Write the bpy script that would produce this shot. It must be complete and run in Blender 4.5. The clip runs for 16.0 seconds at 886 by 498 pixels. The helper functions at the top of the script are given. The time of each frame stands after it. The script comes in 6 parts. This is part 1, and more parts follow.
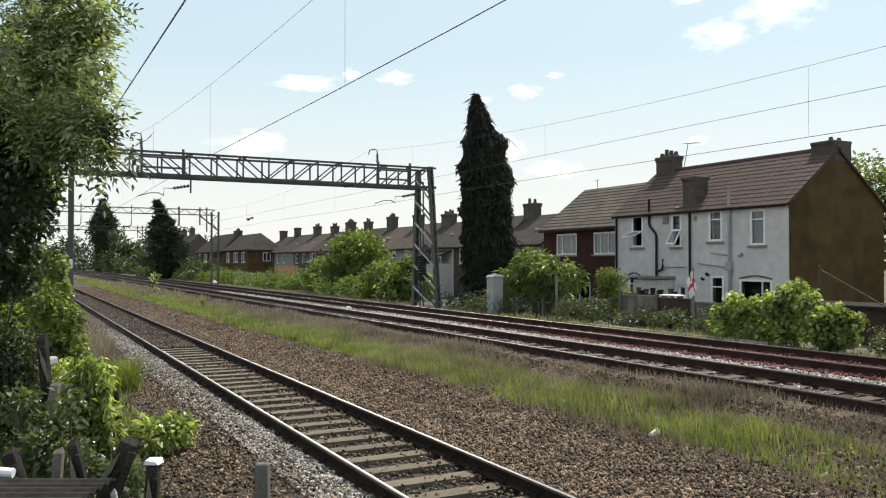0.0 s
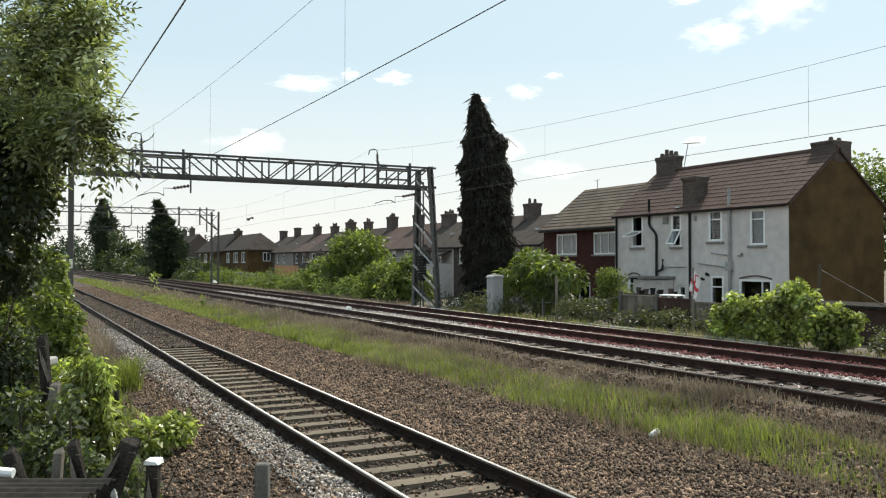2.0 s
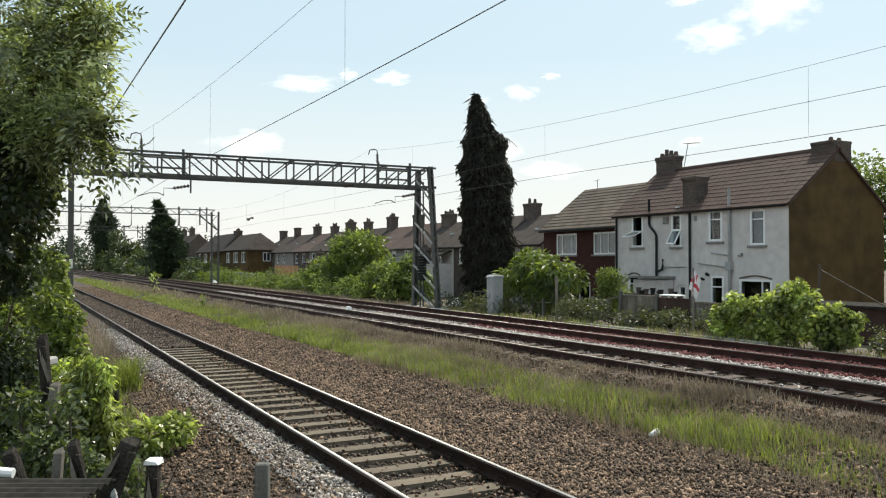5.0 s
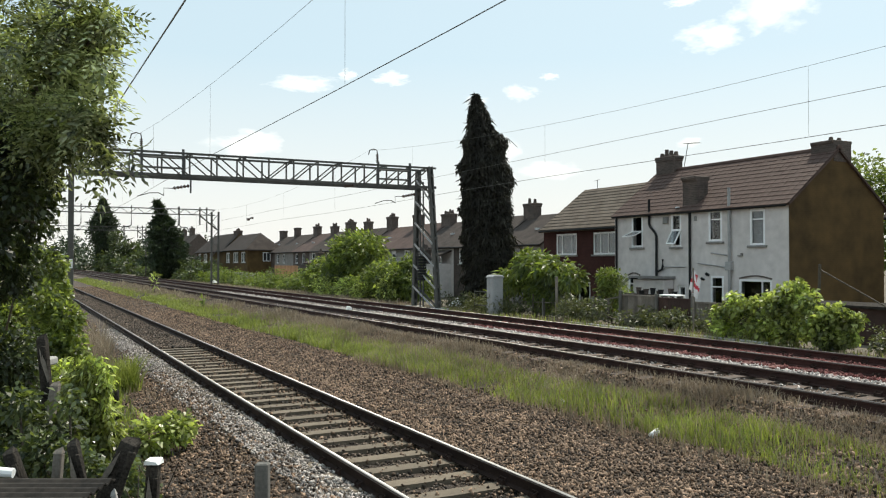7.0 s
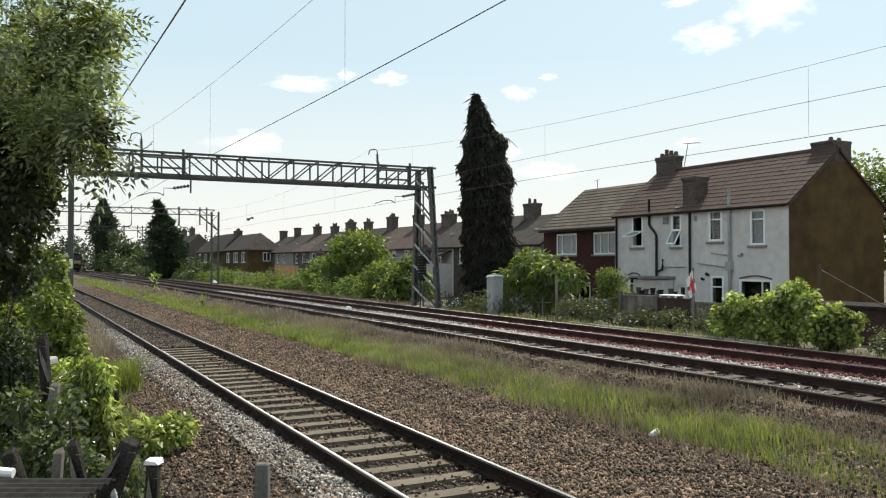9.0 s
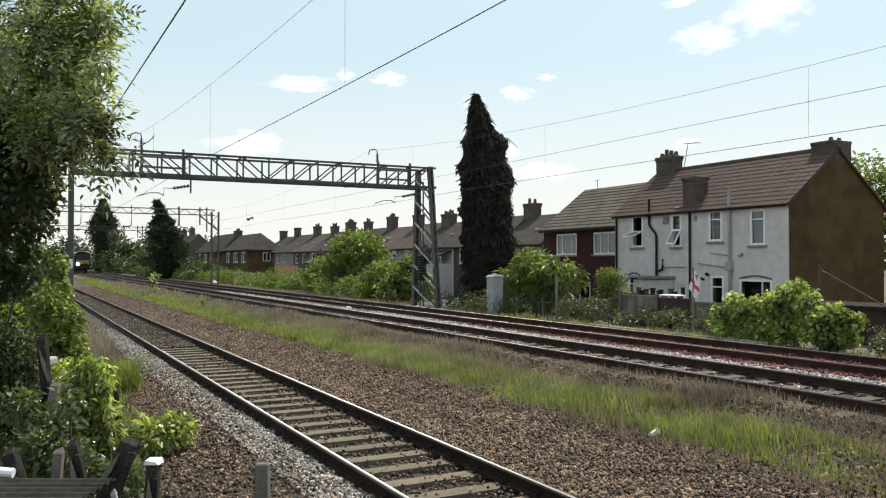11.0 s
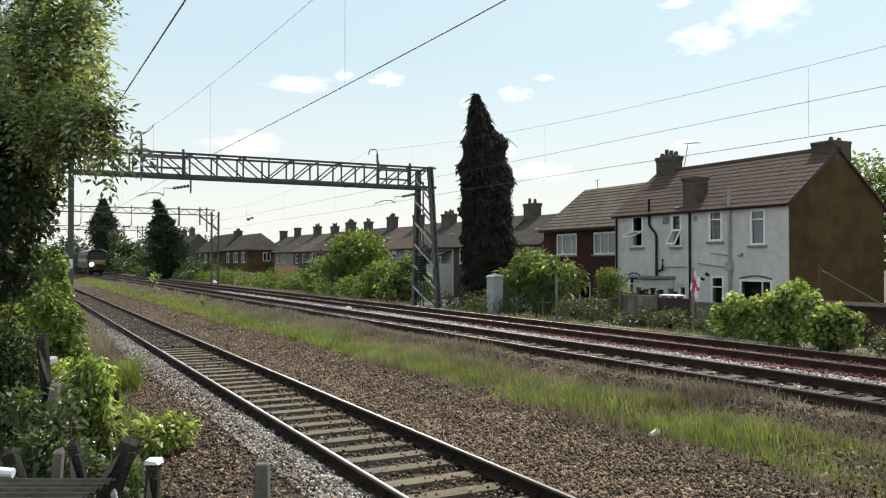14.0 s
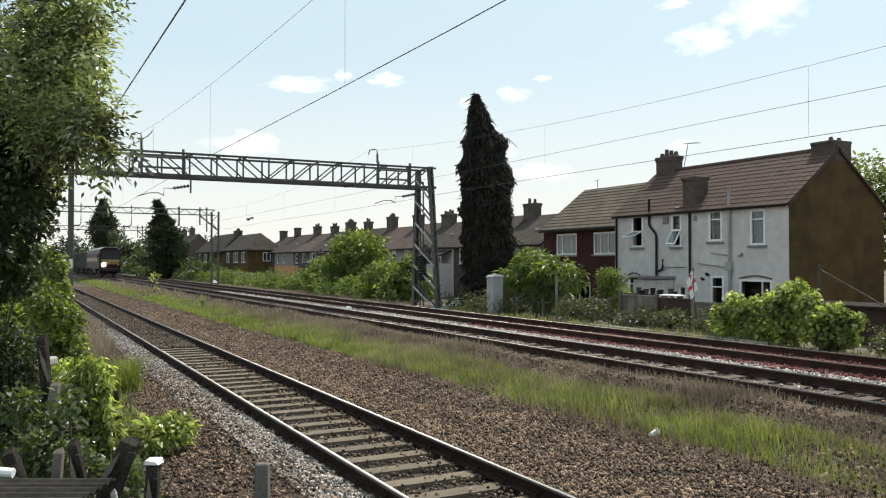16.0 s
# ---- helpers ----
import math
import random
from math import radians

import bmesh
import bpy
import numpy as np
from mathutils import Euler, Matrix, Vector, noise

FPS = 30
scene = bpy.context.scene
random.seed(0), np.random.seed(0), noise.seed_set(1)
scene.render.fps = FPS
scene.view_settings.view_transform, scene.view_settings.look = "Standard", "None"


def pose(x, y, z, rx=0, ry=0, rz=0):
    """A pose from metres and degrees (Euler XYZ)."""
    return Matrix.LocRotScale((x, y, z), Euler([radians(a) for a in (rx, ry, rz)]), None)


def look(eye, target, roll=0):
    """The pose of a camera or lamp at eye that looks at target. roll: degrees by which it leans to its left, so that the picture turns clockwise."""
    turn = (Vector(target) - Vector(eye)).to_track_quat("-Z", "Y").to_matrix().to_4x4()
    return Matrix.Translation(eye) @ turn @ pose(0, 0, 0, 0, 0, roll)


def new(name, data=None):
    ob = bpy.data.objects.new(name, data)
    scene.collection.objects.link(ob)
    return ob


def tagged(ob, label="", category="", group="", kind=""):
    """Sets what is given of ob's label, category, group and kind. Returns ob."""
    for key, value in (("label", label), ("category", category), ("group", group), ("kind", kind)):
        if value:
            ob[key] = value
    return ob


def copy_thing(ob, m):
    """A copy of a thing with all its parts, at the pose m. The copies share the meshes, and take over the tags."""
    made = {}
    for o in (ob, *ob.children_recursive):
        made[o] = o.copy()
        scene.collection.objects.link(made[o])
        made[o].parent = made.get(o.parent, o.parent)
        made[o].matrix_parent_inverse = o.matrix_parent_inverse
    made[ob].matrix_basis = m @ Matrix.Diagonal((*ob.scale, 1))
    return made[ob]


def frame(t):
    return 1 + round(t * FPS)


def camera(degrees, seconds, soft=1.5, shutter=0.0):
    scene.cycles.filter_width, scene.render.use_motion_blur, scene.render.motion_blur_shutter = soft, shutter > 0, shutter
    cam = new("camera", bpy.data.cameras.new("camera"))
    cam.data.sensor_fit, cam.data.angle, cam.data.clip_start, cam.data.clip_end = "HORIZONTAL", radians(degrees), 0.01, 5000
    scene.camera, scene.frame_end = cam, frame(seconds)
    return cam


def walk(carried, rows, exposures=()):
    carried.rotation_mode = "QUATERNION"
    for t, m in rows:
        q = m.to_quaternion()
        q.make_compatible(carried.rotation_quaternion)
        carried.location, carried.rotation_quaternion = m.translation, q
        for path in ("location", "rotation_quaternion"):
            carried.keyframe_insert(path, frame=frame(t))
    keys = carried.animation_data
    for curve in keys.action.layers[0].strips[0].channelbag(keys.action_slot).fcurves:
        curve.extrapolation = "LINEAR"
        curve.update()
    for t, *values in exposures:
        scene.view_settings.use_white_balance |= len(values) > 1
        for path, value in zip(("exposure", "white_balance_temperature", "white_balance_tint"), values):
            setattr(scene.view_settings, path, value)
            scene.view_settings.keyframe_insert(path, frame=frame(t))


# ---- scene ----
# ---- camera ----
EYE = Vector((0.0, 0.0, 2.39))
YAW, PITCH = radians(27.63), radians(0.95)
AIM = EYE + Vector((math.sin(YAW) * math.cos(PITCH), math.cos(YAW) * math.cos(PITCH), math.sin(PITCH))) * 50
cam = camera(56.8, 16.0, soft=1.15)
walk(cam, [(0.0, look(EYE, AIM)), (16.0, look(EYE, AIM))], exposures=[(0.0, 0.3, 6800, 7), (16.0, 0.3, 6800, 7)])

# ---- world and sun ----
SUN_HEADING, SUN_HEIGHT = radians(64), radians(55)   # heading clockwise from +y
world = bpy.data.worlds.new("sky")
scene.world = world
world.use_nodes = True
wn = world.node_tree
sky = wn.nodes.new("ShaderNodeTexSky")
sky.sky_type, sky.sun_disc = "NISHITA", False
sky.sun_elevation, sky.sun_rotation = SUN_HEIGHT, SUN_HEADING
sky.air_density, sky.dust_density, sky.ozone_density = 1.0, 1.5, 0.2
haze = wn.nodes.new("ShaderNodeHueSaturation")
haze.inputs["Saturation"].default_value = 0.95
wn.links.new(sky.outputs[0], haze.inputs["Color"])
veil = wn.nodes.new("ShaderNodeMix")        # a thin even veil of high cloud
veil.data_type = "RGBA"
veil.inputs["Factor"].default_value = 0.75
veil.inputs["B"].default_value = (5.7, 7.25, 8.25, 1)
wn.links.new(haze.outputs[0], veil.inputs["A"])
low = wn.nodes.new("ShaderNodeTexCoord")    # summer haze, thickest at the horizon all round
split, rise, pale = wn.nodes.new("ShaderNodeSeparateXYZ"), wn.nodes.new("ShaderNodeMapRange"), wn.nodes.new("ShaderNodeMix")
wn.links.new(low.outputs["Generated"], split.inputs[0])
wn.links.new(split.outputs["Z"], rise.inputs[0])
rise.inputs["From Min"].default_value, rise.inputs["From Max"].default_value = 0.0, 0.24
rise.inputs["To Min"].default_value, rise.inputs["To Max"].default_value = 0.8, 0.0
pale.data_type = "RGBA"
pale.inputs["B"].default_value = (8.3, 7.9, 7.6, 1)
wn.links.new(rise.outputs[0], pale.inputs["Factor"])
wn.links.new(veil.outputs["Result"], pale.inputs["A"])
wn.links.new(pale.outputs["Result"], wn.nodes["Background"].inputs[0])
wn.nodes["Background"].inputs[1].default_value = 0.104

sun = new("sun", bpy.data.lights.new("sun", "SUN"))
sun.data.energy, sun.data.angle, sun.data.color = 3.9, radians(0.6), (1.0, 0.95, 0.86)
SUN_DIR = Vector((math.sin(SUN_HEADING) * math.cos(SUN_HEIGHT), math.cos(SUN_HEADING) * math.cos(SUN_HEIGHT), math.sin(SUN_HEIGHT)))
sun.matrix_world = look(SUN_DIR * 200, (0, 0, 0))


# ---- materials ----
def material(name, low, high, rough=0.8, coarse=1.5, fine=25.0, bump=0.3, depth=0.01, metal=0.0, island=0.0, each=0.0, spec=0.5, clear=0.0, brick=0.0):
    """A weathered surface: two scales of noise between two colours, relief, and a tint that varies from piece to piece."""
    m = bpy.data.materials.new(name)
    m.use_nodes = True
    n, l = m.node_tree.nodes, m.node_tree.links
    b = n["Principled BSDF"]
    co = n.new("ShaderNodeTexCoord")
    a, c = n.new("ShaderNodeTexNoise"), n.new("ShaderNodeTexNoise")
    a.inputs["Scale"].default_value, a.inputs["Detail"].default_value = coarse, 4
    c.inputs["Scale"].default_value, c.inputs["Detail"].default_value = fine, 6
    l.new(co.outputs["Object"], a.inputs["Vector"])
    l.new(co.outputs["Object"], c.inputs["Vector"])
    s = n.new("ShaderNodeMath")
    s.operation = "MULTIPLY_ADD"
    s.inputs[1].default_value = 0.5
    l.new(a.outputs["Fac"], s.inputs[0])
    h = n.new("ShaderNodeMath")
    h.operation = "MULTIPLY"
    h.inputs[1].default_value = 0.5
    l.new(c.outputs["Fac"], h.inputs[0])
    l.new(h.outputs[0], s.inputs[2])
    r = n.new("ShaderNodeValToRGB")
    r.color_ramp.elements[0].position, r.color_ramp.elements[1].position = 0.36, 0.64
    r.color_ramp.elements[0].color, r.color_ramp.elements[1].color = (*low, 1), (*high, 1)
    l.new(s.outputs[0], r.inputs[0])
    out = r.outputs[0]
    if brick:
        sep, add, com, bt, mx = (n.new("ShaderNode" + k) for k in ("SeparateXYZ", "Math", "CombineXYZ", "TexBrick", "Mix"))
        l.new(co.outputs["Object"], sep.inputs[0])
        l.new(sep.outputs[0], add.inputs[0])
        l.new(sep.outputs[1], add.inputs[1])
        l.new(add.outputs[0], com.inputs[0])
        l.new(sep.outputs[2], com.inputs[1])
        l.new(com.outputs[0], bt.inputs["Vector"])
        bt.inputs["Scale"].default_value, bt.inputs["Brick Width"].default_value, bt.inputs["Row Height"].default_value, bt.inputs["Mortar Size"].default_value = 1.0, 0.225, 0.075, 0.008
        bt.inputs["Color1"].default_value, bt.inputs["Color2"].default_value, bt.inputs["Mortar"].default_value = (.7, .7, .7, 1), (1.25, 1.2, 1.15, 1), (1.6, 1.6, 1.6, 1)
        mx.data_type, mx.blend_type = "RGBA", "MULTIPLY"
        mx.inputs["Factor"].default_value = brick
        l.new(out, mx.inputs["A"])
        l.new(bt.outputs["Color"], mx.inputs["B"])
        out = mx.outputs["Result"]
    for amount, node, socket in ((island, "ShaderNodeNewGeometry", "Random Per Island"), (each, "ShaderNodeObjectInfo", "Random")):
        if amount:
            g = n.new(node)
            v = n.new("ShaderNodeMapRange")
            v.inputs["To Min"].default_value, v.inputs["To Max"].default_value = 1 - amount, 1 + amount
            l.new(g.outputs[socket], v.inputs[0])
            hs = n.new("ShaderNodeHueSaturation")
            l.new(v.outputs[0], hs.inputs["Value"])
            l.new(out, hs.inputs["Color"])
            out = hs.outputs[0]
    l.new(out, b.inputs["Base Color"])
    b.inputs["Roughness"].default_value, b.inputs["Metallic"].default_value = rough, metal
    b.inputs["Specular IOR Level"].default_value = spec
    if clear:
        b.inputs["Coat Weight"].default_value = clear
    if bump:
        k = n.new("ShaderNodeBump")
        k.inputs["Strength"].default_value, k.inputs["Distance"].default_value = bump, depth
        l.new(c.outputs["Fac"], k.inputs["Height"])
        l.new(k.outputs[0], b.inputs["Normal"])
    return m


def leaf_material(name, low, high, through_light=0.4, rough=0.45, spread=0.35, warmth=(1.3, 1.35, 0.5)):
    """Foliage: gloss and colour that vary from leaf to leaf, with light coming through."""
    m = bpy.data.materials.new(name)
    m.use_nodes = True
    n, l = m.node_tree.nodes, m.node_tree.links
    b = n["Principled BSDF"]
    g = n.new("ShaderNodeNewGeometry")
    r = n.new("ShaderNodeValToRGB")
    r.color_ramp.elements[0].color, r.color_ramp.elements[1].color = (*low, 1), (*high, 1)
    l.new(g.outputs["Random Per Island"], r.inputs[0])
    co, t = n.new("ShaderNodeTexCoord"), n.new("ShaderNodeTexNoise")
    t.inputs["Scale"].default_value = 1.3
    l.new(co.outputs["Object"], t.inputs["Vector"])
    v = n.new("ShaderNodeMapRange")
    v.inputs["From Min"].default_value, v.inputs["From Max"].default_value = 0.3, 0.7
    v.inputs["To Min"].default_value, v.inputs["To Max"].default_value = 1 - spread, 1 + spread
    l.new(t.outputs["Fac"], v.inputs[0])
    hs = n.new("ShaderNodeHueSaturation")
    l.new(v.outputs[0], hs.inputs["Value"])
    l.new(r.outputs[0], hs.inputs["Color"])
    l.new(hs.outputs[0], b.inputs["Base Color"])
    b.inputs["Roughness"].default_value = rough
    tr = n.new("ShaderNodeBsdfTranslucent")
    warm = n.new("ShaderNodeMix")
    warm.data_type, warm.blend_type = "RGBA", "MULTIPLY"
    warm.inputs["Factor"].default_value = 1.0
    warm.inputs["B"].default_value = (*warmth, 1)
    l.new(hs.outputs[0], warm.inputs["A"])
    l.new(warm.outputs["Result"], tr.inputs["Color"])
    mix = n.new("ShaderNodeMixShader")
    mix.inputs[0].default_value = through_light
    l.new(b.outputs[0], mix.inputs[1])
    l.new(tr.outputs[0], mix.inputs[2])
    l.new(mix.outputs[0], n["Material Output"].inputs[0])
    return m


def glow_material(name, colour, strength):
    m = bpy.data.materials.new(name)
    m.use_nodes = True
    b = m.node_tree.nodes["Principled BSDF"]
    b.inputs["Emission Color"].default_value, b.inputs["Emission Strength"].default_value = (*colour, 1), strength
    return m


def glass_material(name, tint):
    m = bpy.data.materials.new(name)
    m.use_nodes = True
    b = m.node_tree.nodes["Principled BSDF"]
    b.inputs["Base Color"].default_value = (*tint, 1)
    b.inputs["Roughness"].default_value, b.inputs["IOR"].default_value = 0.04, 1.5
    b.inputs["Transmission Weight"].default_value = 1.0
    return m


M_EARTH = material("weedy_earth", (0.10, 0.085, 0.06), (0.17, 0.14, 0.10), 0.95, 0.8, 30, 0.8, 0.03)
M_BALLAST_BED = material("ballast_bed", (0.026, 0.019, 0.014), (0.10, 0.07, 0.05), 0.95, 1.2, 38, 1.0, 0.05)
M_STONE = material("brown_ballast_stone", (0.068, 0.043, 0.029), (0.25, 0.168, 0.114), 0.9, 3, 40, 0.4, 0.01, island=0.92)
M_STONE_PALE = material("pale_ballast_stone", (0.27, 0.24, 0.225), (0.50, 0.455, 0.43), 0.9, 3, 40, 0.4, 0.01, island=0.6)
M_STONE_GREY = material("grey_ballast_stone", (0.2, 0.175, 0.16), (0.44, 0.40, 0.37), 0.9, 3, 40, 0.4, 0.01, island=0.85)
M_STONE_TAN = material("tan_gravel_stone", (0.26, 0.19, 0.14), (0.40, 0.31, 0.24), 0.9, 3, 40, 0.4, 0.01, island=0.4)
M_STONE_DARK = material("oil_darkened_stone", (0.04, 0.03, 0.023), (0.135, 0.10, 0.076), 0.9, 3, 40, 0.4, 0.01, island=0.9)
M_STONE_RED = material("red_dusted_stone", (0.10, 0.03, 0.028), (0.20, 0.066, 0.06), 0.9, 3, 40, 0.4, 0.01, island=0.5)
M_RAIL_SIDE = material("rusted_rail_steel", (0.016, 0.010, 0.009), (0.045, 0.028, 0.022), 0.85, 4, 60, 0.4, 0.004, spec=0.15)
M_RAIL_RUST = material("brown_rusted_rail", (0.028, 0.015, 0.013), (0.065, 0.034, 0.028), 0.85, 4, 60, 0.4, 0.004, spec=0.2)
M_RAIL_RED = material("red_dusted_rail", (0.033, 0.015, 0.013), (0.074, 0.033, 0.028), 0.9, 1.2, 40, 0.4, 0.004, spec=0.2)
M_RAIL_DULL = material("dull_rail_head", (0.10, 0.094, 0.09), (0.18, 0.17, 0.16), 0.42, 2, 90, 0.1, 0.001, metal=1.0)
M_RAIL_TOP = material("polished_rail_steel", (0.17, 0.165, 0.16), (0.28, 0.275, 0.27), 0.42, 2, 90, 0.1, 0.001, metal=1.0)
M_SLEEPER = material("weathered_concrete", (0.088, 0.069, 0.047), (0.165, 0.13, 0.093), 0.9, 3, 45, 0.5, 0.006, each=0.18)
M_SLEEPER_DARK = material("oil_stained_sleeper", (0.06, 0.042, 0.034), (0.14, 0.10, 0.08), 0.9, 3, 45, 0.5, 0.006, each=0.25)
M_SLEEPER_RED = material("red_dusted_sleeper", (0.08, 0.03, 0.026), (0.17, 0.07, 0.06), 0.9, 2, 45, 0.5, 0.006, each=0.3)
M_STEEL = material("painted_grey_steel", (0.05, 0.048, 0.043), (0.105, 0.10, 0.09), 0.75, 2, 40, 0.3, 0.003)
M_DARK_STEEL = material("dark_galvanised_steel", (0.035, 0.035, 0.035), (0.075, 0.075, 0.07), 0.6, 2, 40, 0.3, 0.003)
M_WIRE = material("copper_wire", (0.05, 0.045, 0.04), (0.09, 0.08, 0.07), 0.5, 2, 40, 0.0)
M_INSULATOR = material("brown_porcelain", (0.05, 0.03, 0.025), (0.09, 0.055, 0.04), 0.25, 2, 40, 0.0)
M_RENDER = material("off_white_render", (0.50, 0.465, 0.45), (0.67, 0.625, 0.605), 0.9, 0.45, 3.0, 0.06, 0.006)
M_ROOF = material("brown_roof_tile", (0.06, 0.04, 0.034), (0.115, 0.076, 0.065), 0.85, 1.2, 20, 0.4, 0.01, each=0.05, spec=0.2)
M_ROOF_OLD = material("lichened_brown_tile", (0.085, 0.068, 0.054), (0.16, 0.13, 0.105), 0.9, 1.5, 24, 0.6, 0.015, each=0.1, spec=0.15)
M_ROOF_PLAIN = material("grey_brown_roof", (0.042, 0.034, 0.03), (0.085, 0.068, 0.06), 0.9, 1.5, 20, 0.6, 0.02, island=0.15, spec=0.15)
M_GABLE = material("brown_brick", (0.055, 0.036, 0.017), (0.118, 0.073, 0.03), 0.95, 0.35, 1.6, 0.15, 0.01, brick=0.14, spec=0.2)
M_RED_BRICK = material("dark_red_brick", (0.034, 0.013, 0.012), (0.064, 0.026, 0.022), 0.9, 1, 16, 0.4, 0.012, brick=0.4, spec=0.2)
M_BRICK_DARK = material("sooty_brick", (0.05, 0.04, 0.036), (0.11, 0.085, 0.073), 0.95, 2, 18, 0.6, 0.015, brick=0.7)
M_GREY_RENDER = material("grey_render", (0.17, 0.16, 0.15), (0.30, 0.285, 0.27), 0.9, 1, 14, 0.4, 0.01)
M_ORANGE_FENCE = material("orange_timber", (0.35, 0.17, 0.08), (0.5, 0.27, 0.14), 0.85, 2, 25, 0.4, 0.01, each=0.15)
M_WHITE_FRAME = material("white_plastic", (0.74, 0.75, 0.76), (0.82, 0.82, 0.82), 0.35, 3, 30, 0.05, 0.001)
M_SILL = material("grey_stone_sill", (0.16, 0.155, 0.15), (0.26, 0.25, 0.24), 0.85, 4, 30, 0.3, 0.004)
M_PIPE = material("black_cast_iron", (0.012, 0.012, 0.013), (0.026, 0.026, 0.027), 0.7, 4, 30, 0.2, 0.003, spec=0.2)
M_PIPE_GREY = material("grey_plastic_pipe", (0.25, 0.25, 0.25), (0.36, 0.36, 0.355), 0.5, 4, 30, 0.1, 0.002)
M_GLASS = glass_material("window_glass", (0.5, 0.54, 0.56))
# near-black colour that carries the shade of unlit rooms
M_ROOM_SHADE = material("room_shade", (0.012, 0.012, 0.013), (0.03, 0.03, 0.03), 0.9, 1, 8, 0.0)
M_CURTAIN = material("net_curtain", (0.45, 0.46, 0.48), (0.7, 0.71, 0.72), 0.9, 6, 30, 0.4, 0.02)
M_TIMBER = material("grey_weathered_timber", (0.10, 0.085, 0.07), (0.22, 0.19, 0.16), 0.9, 3, 40, 0.6, 0.006, each=0.25)
M_TIMBER_DARK = material("tarred_timber", (0.008, 0.007, 0.006), (0.06, 0.052, 0.044), 0.92, 5, 60, 0.8, 0.01, each=0.3, spec=0.15)
M_BROWN_PANEL = material("red_brown_timber", (0.035, 0.018, 0.014), (0.07, 0.038, 0.03), 0.9, 3, 40, 0.5, 0.005, each=0.2)
M_CONCRETE = material("grey_concrete", (0.26, 0.255, 0.245), (0.42, 0.41, 0.39), 0.9, 3, 40, 0.4, 0.005)
M_POST = material("grey_old_post", (0.085, 0.08, 0.07), (0.16, 0.15, 0.135), 0.9, 3, 40, 0.5, 0.005)
M_CABINET = material("grey_cabinet_paint", (0.27, 0.275, 0.28), (0.38, 0.38, 0.38), 0.55, 2, 30, 0.15, 0.002)
M_BARK = material("tree_bark", (0.05, 0.04, 0.03), (0.11, 0.09, 0.07), 0.95, 5, 30, 0.9, 0.02)
M_ASH = leaf_material("ash_leaf", (0.06, 0.08, 0.036), (0.5, 0.53, 0.32), 0.38, 0.24, 0.75, (1.2, 1.3, 0.5))
M_IVY = leaf_material("hedge_leaf", (0.065, 0.088, 0.034), (0.26, 0.31, 0.11), 0.5, 0.4, 0.5)
M_LIME = leaf_material("bright_vine_leaf", (0.08, 0.105, 0.03), (0.56, 0.61, 0.25), 0.5, 0.33, 0.7, (1.2, 1.3, 0.55))
M_DARK_LEAF = leaf_material("dark_bramble_leaf", (0.022, 0.034, 0.016), (0.12, 0.145, 0.065), 0.4, 0.4, 0.6)
# leaf colour darkened to carry the shade below the ash crown
M_SHADE_LEAF = leaf_material("shade_dark_leaf", (0.018, 0.028, 0.012), (0.065, 0.085, 0.034), 0.3, 0.4, 0.5)
M_FAR_LEAF = leaf_material("far_scrub_leaf", (0.035, 0.05, 0.026), (0.10, 0.125, 0.06), 0.4, 0.5, 0.4)
M_SHEET = material("dark_corrugated_sheet", (0.010, 0.009, 0.008), (0.04, 0.034, 0.029), 0.8, 2, 20, 0.25, 0.003, spec=0.2)
M_SHRUB = leaf_material("shrub_leaf", (0.055, 0.08, 0.028), (0.20, 0.245, 0.08), 0.5, 0.45, 0.55)
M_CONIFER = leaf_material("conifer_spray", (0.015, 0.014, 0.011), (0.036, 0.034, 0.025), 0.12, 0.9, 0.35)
M_CONIFER_CORE = material("conifer_inside", (0.028, 0.03, 0.02), (0.055, 0.06, 0.038), 0.95, 2, 10, 0.8, 0.1)
M_CONIFER_GREEN = leaf_material("far_conifer_spray", (0.022, 0.034, 0.02), (0.055, 0.08, 0.04), 0.15, 0.6, 0.3)
M_GRASS = leaf_material("green_grass", (0.12, 0.15, 0.034), (0.33, 0.36, 0.10), 0.45, 0.5, 0.3, (1.1, 1.15, 0.7))
M_STRAW = leaf_material("dry_grass", (0.17, 0.135, 0.095), (0.36, 0.29, 0.21), 0.35, 0.6, 0.25, (1.0, 0.98, 0.92))
M_WEED = leaf_material("grey_green_weed", (0.042, 0.048, 0.028), (0.13, 0.14, 0.08), 0.4, 0.5)
M_PETAL = material("white_petal", (0.8, 0.8, 0.78), (0.86, 0.86, 0.84), 0.6, 4, 20, 0.0)
M_SHOULDER = leaf_material("grey_brown_dead_weed", (0.17, 0.13, 0.096), (0.37, 0.30, 0.22), 0.3, 0.7, 0.4, (1.0, 0.97, 0.9))


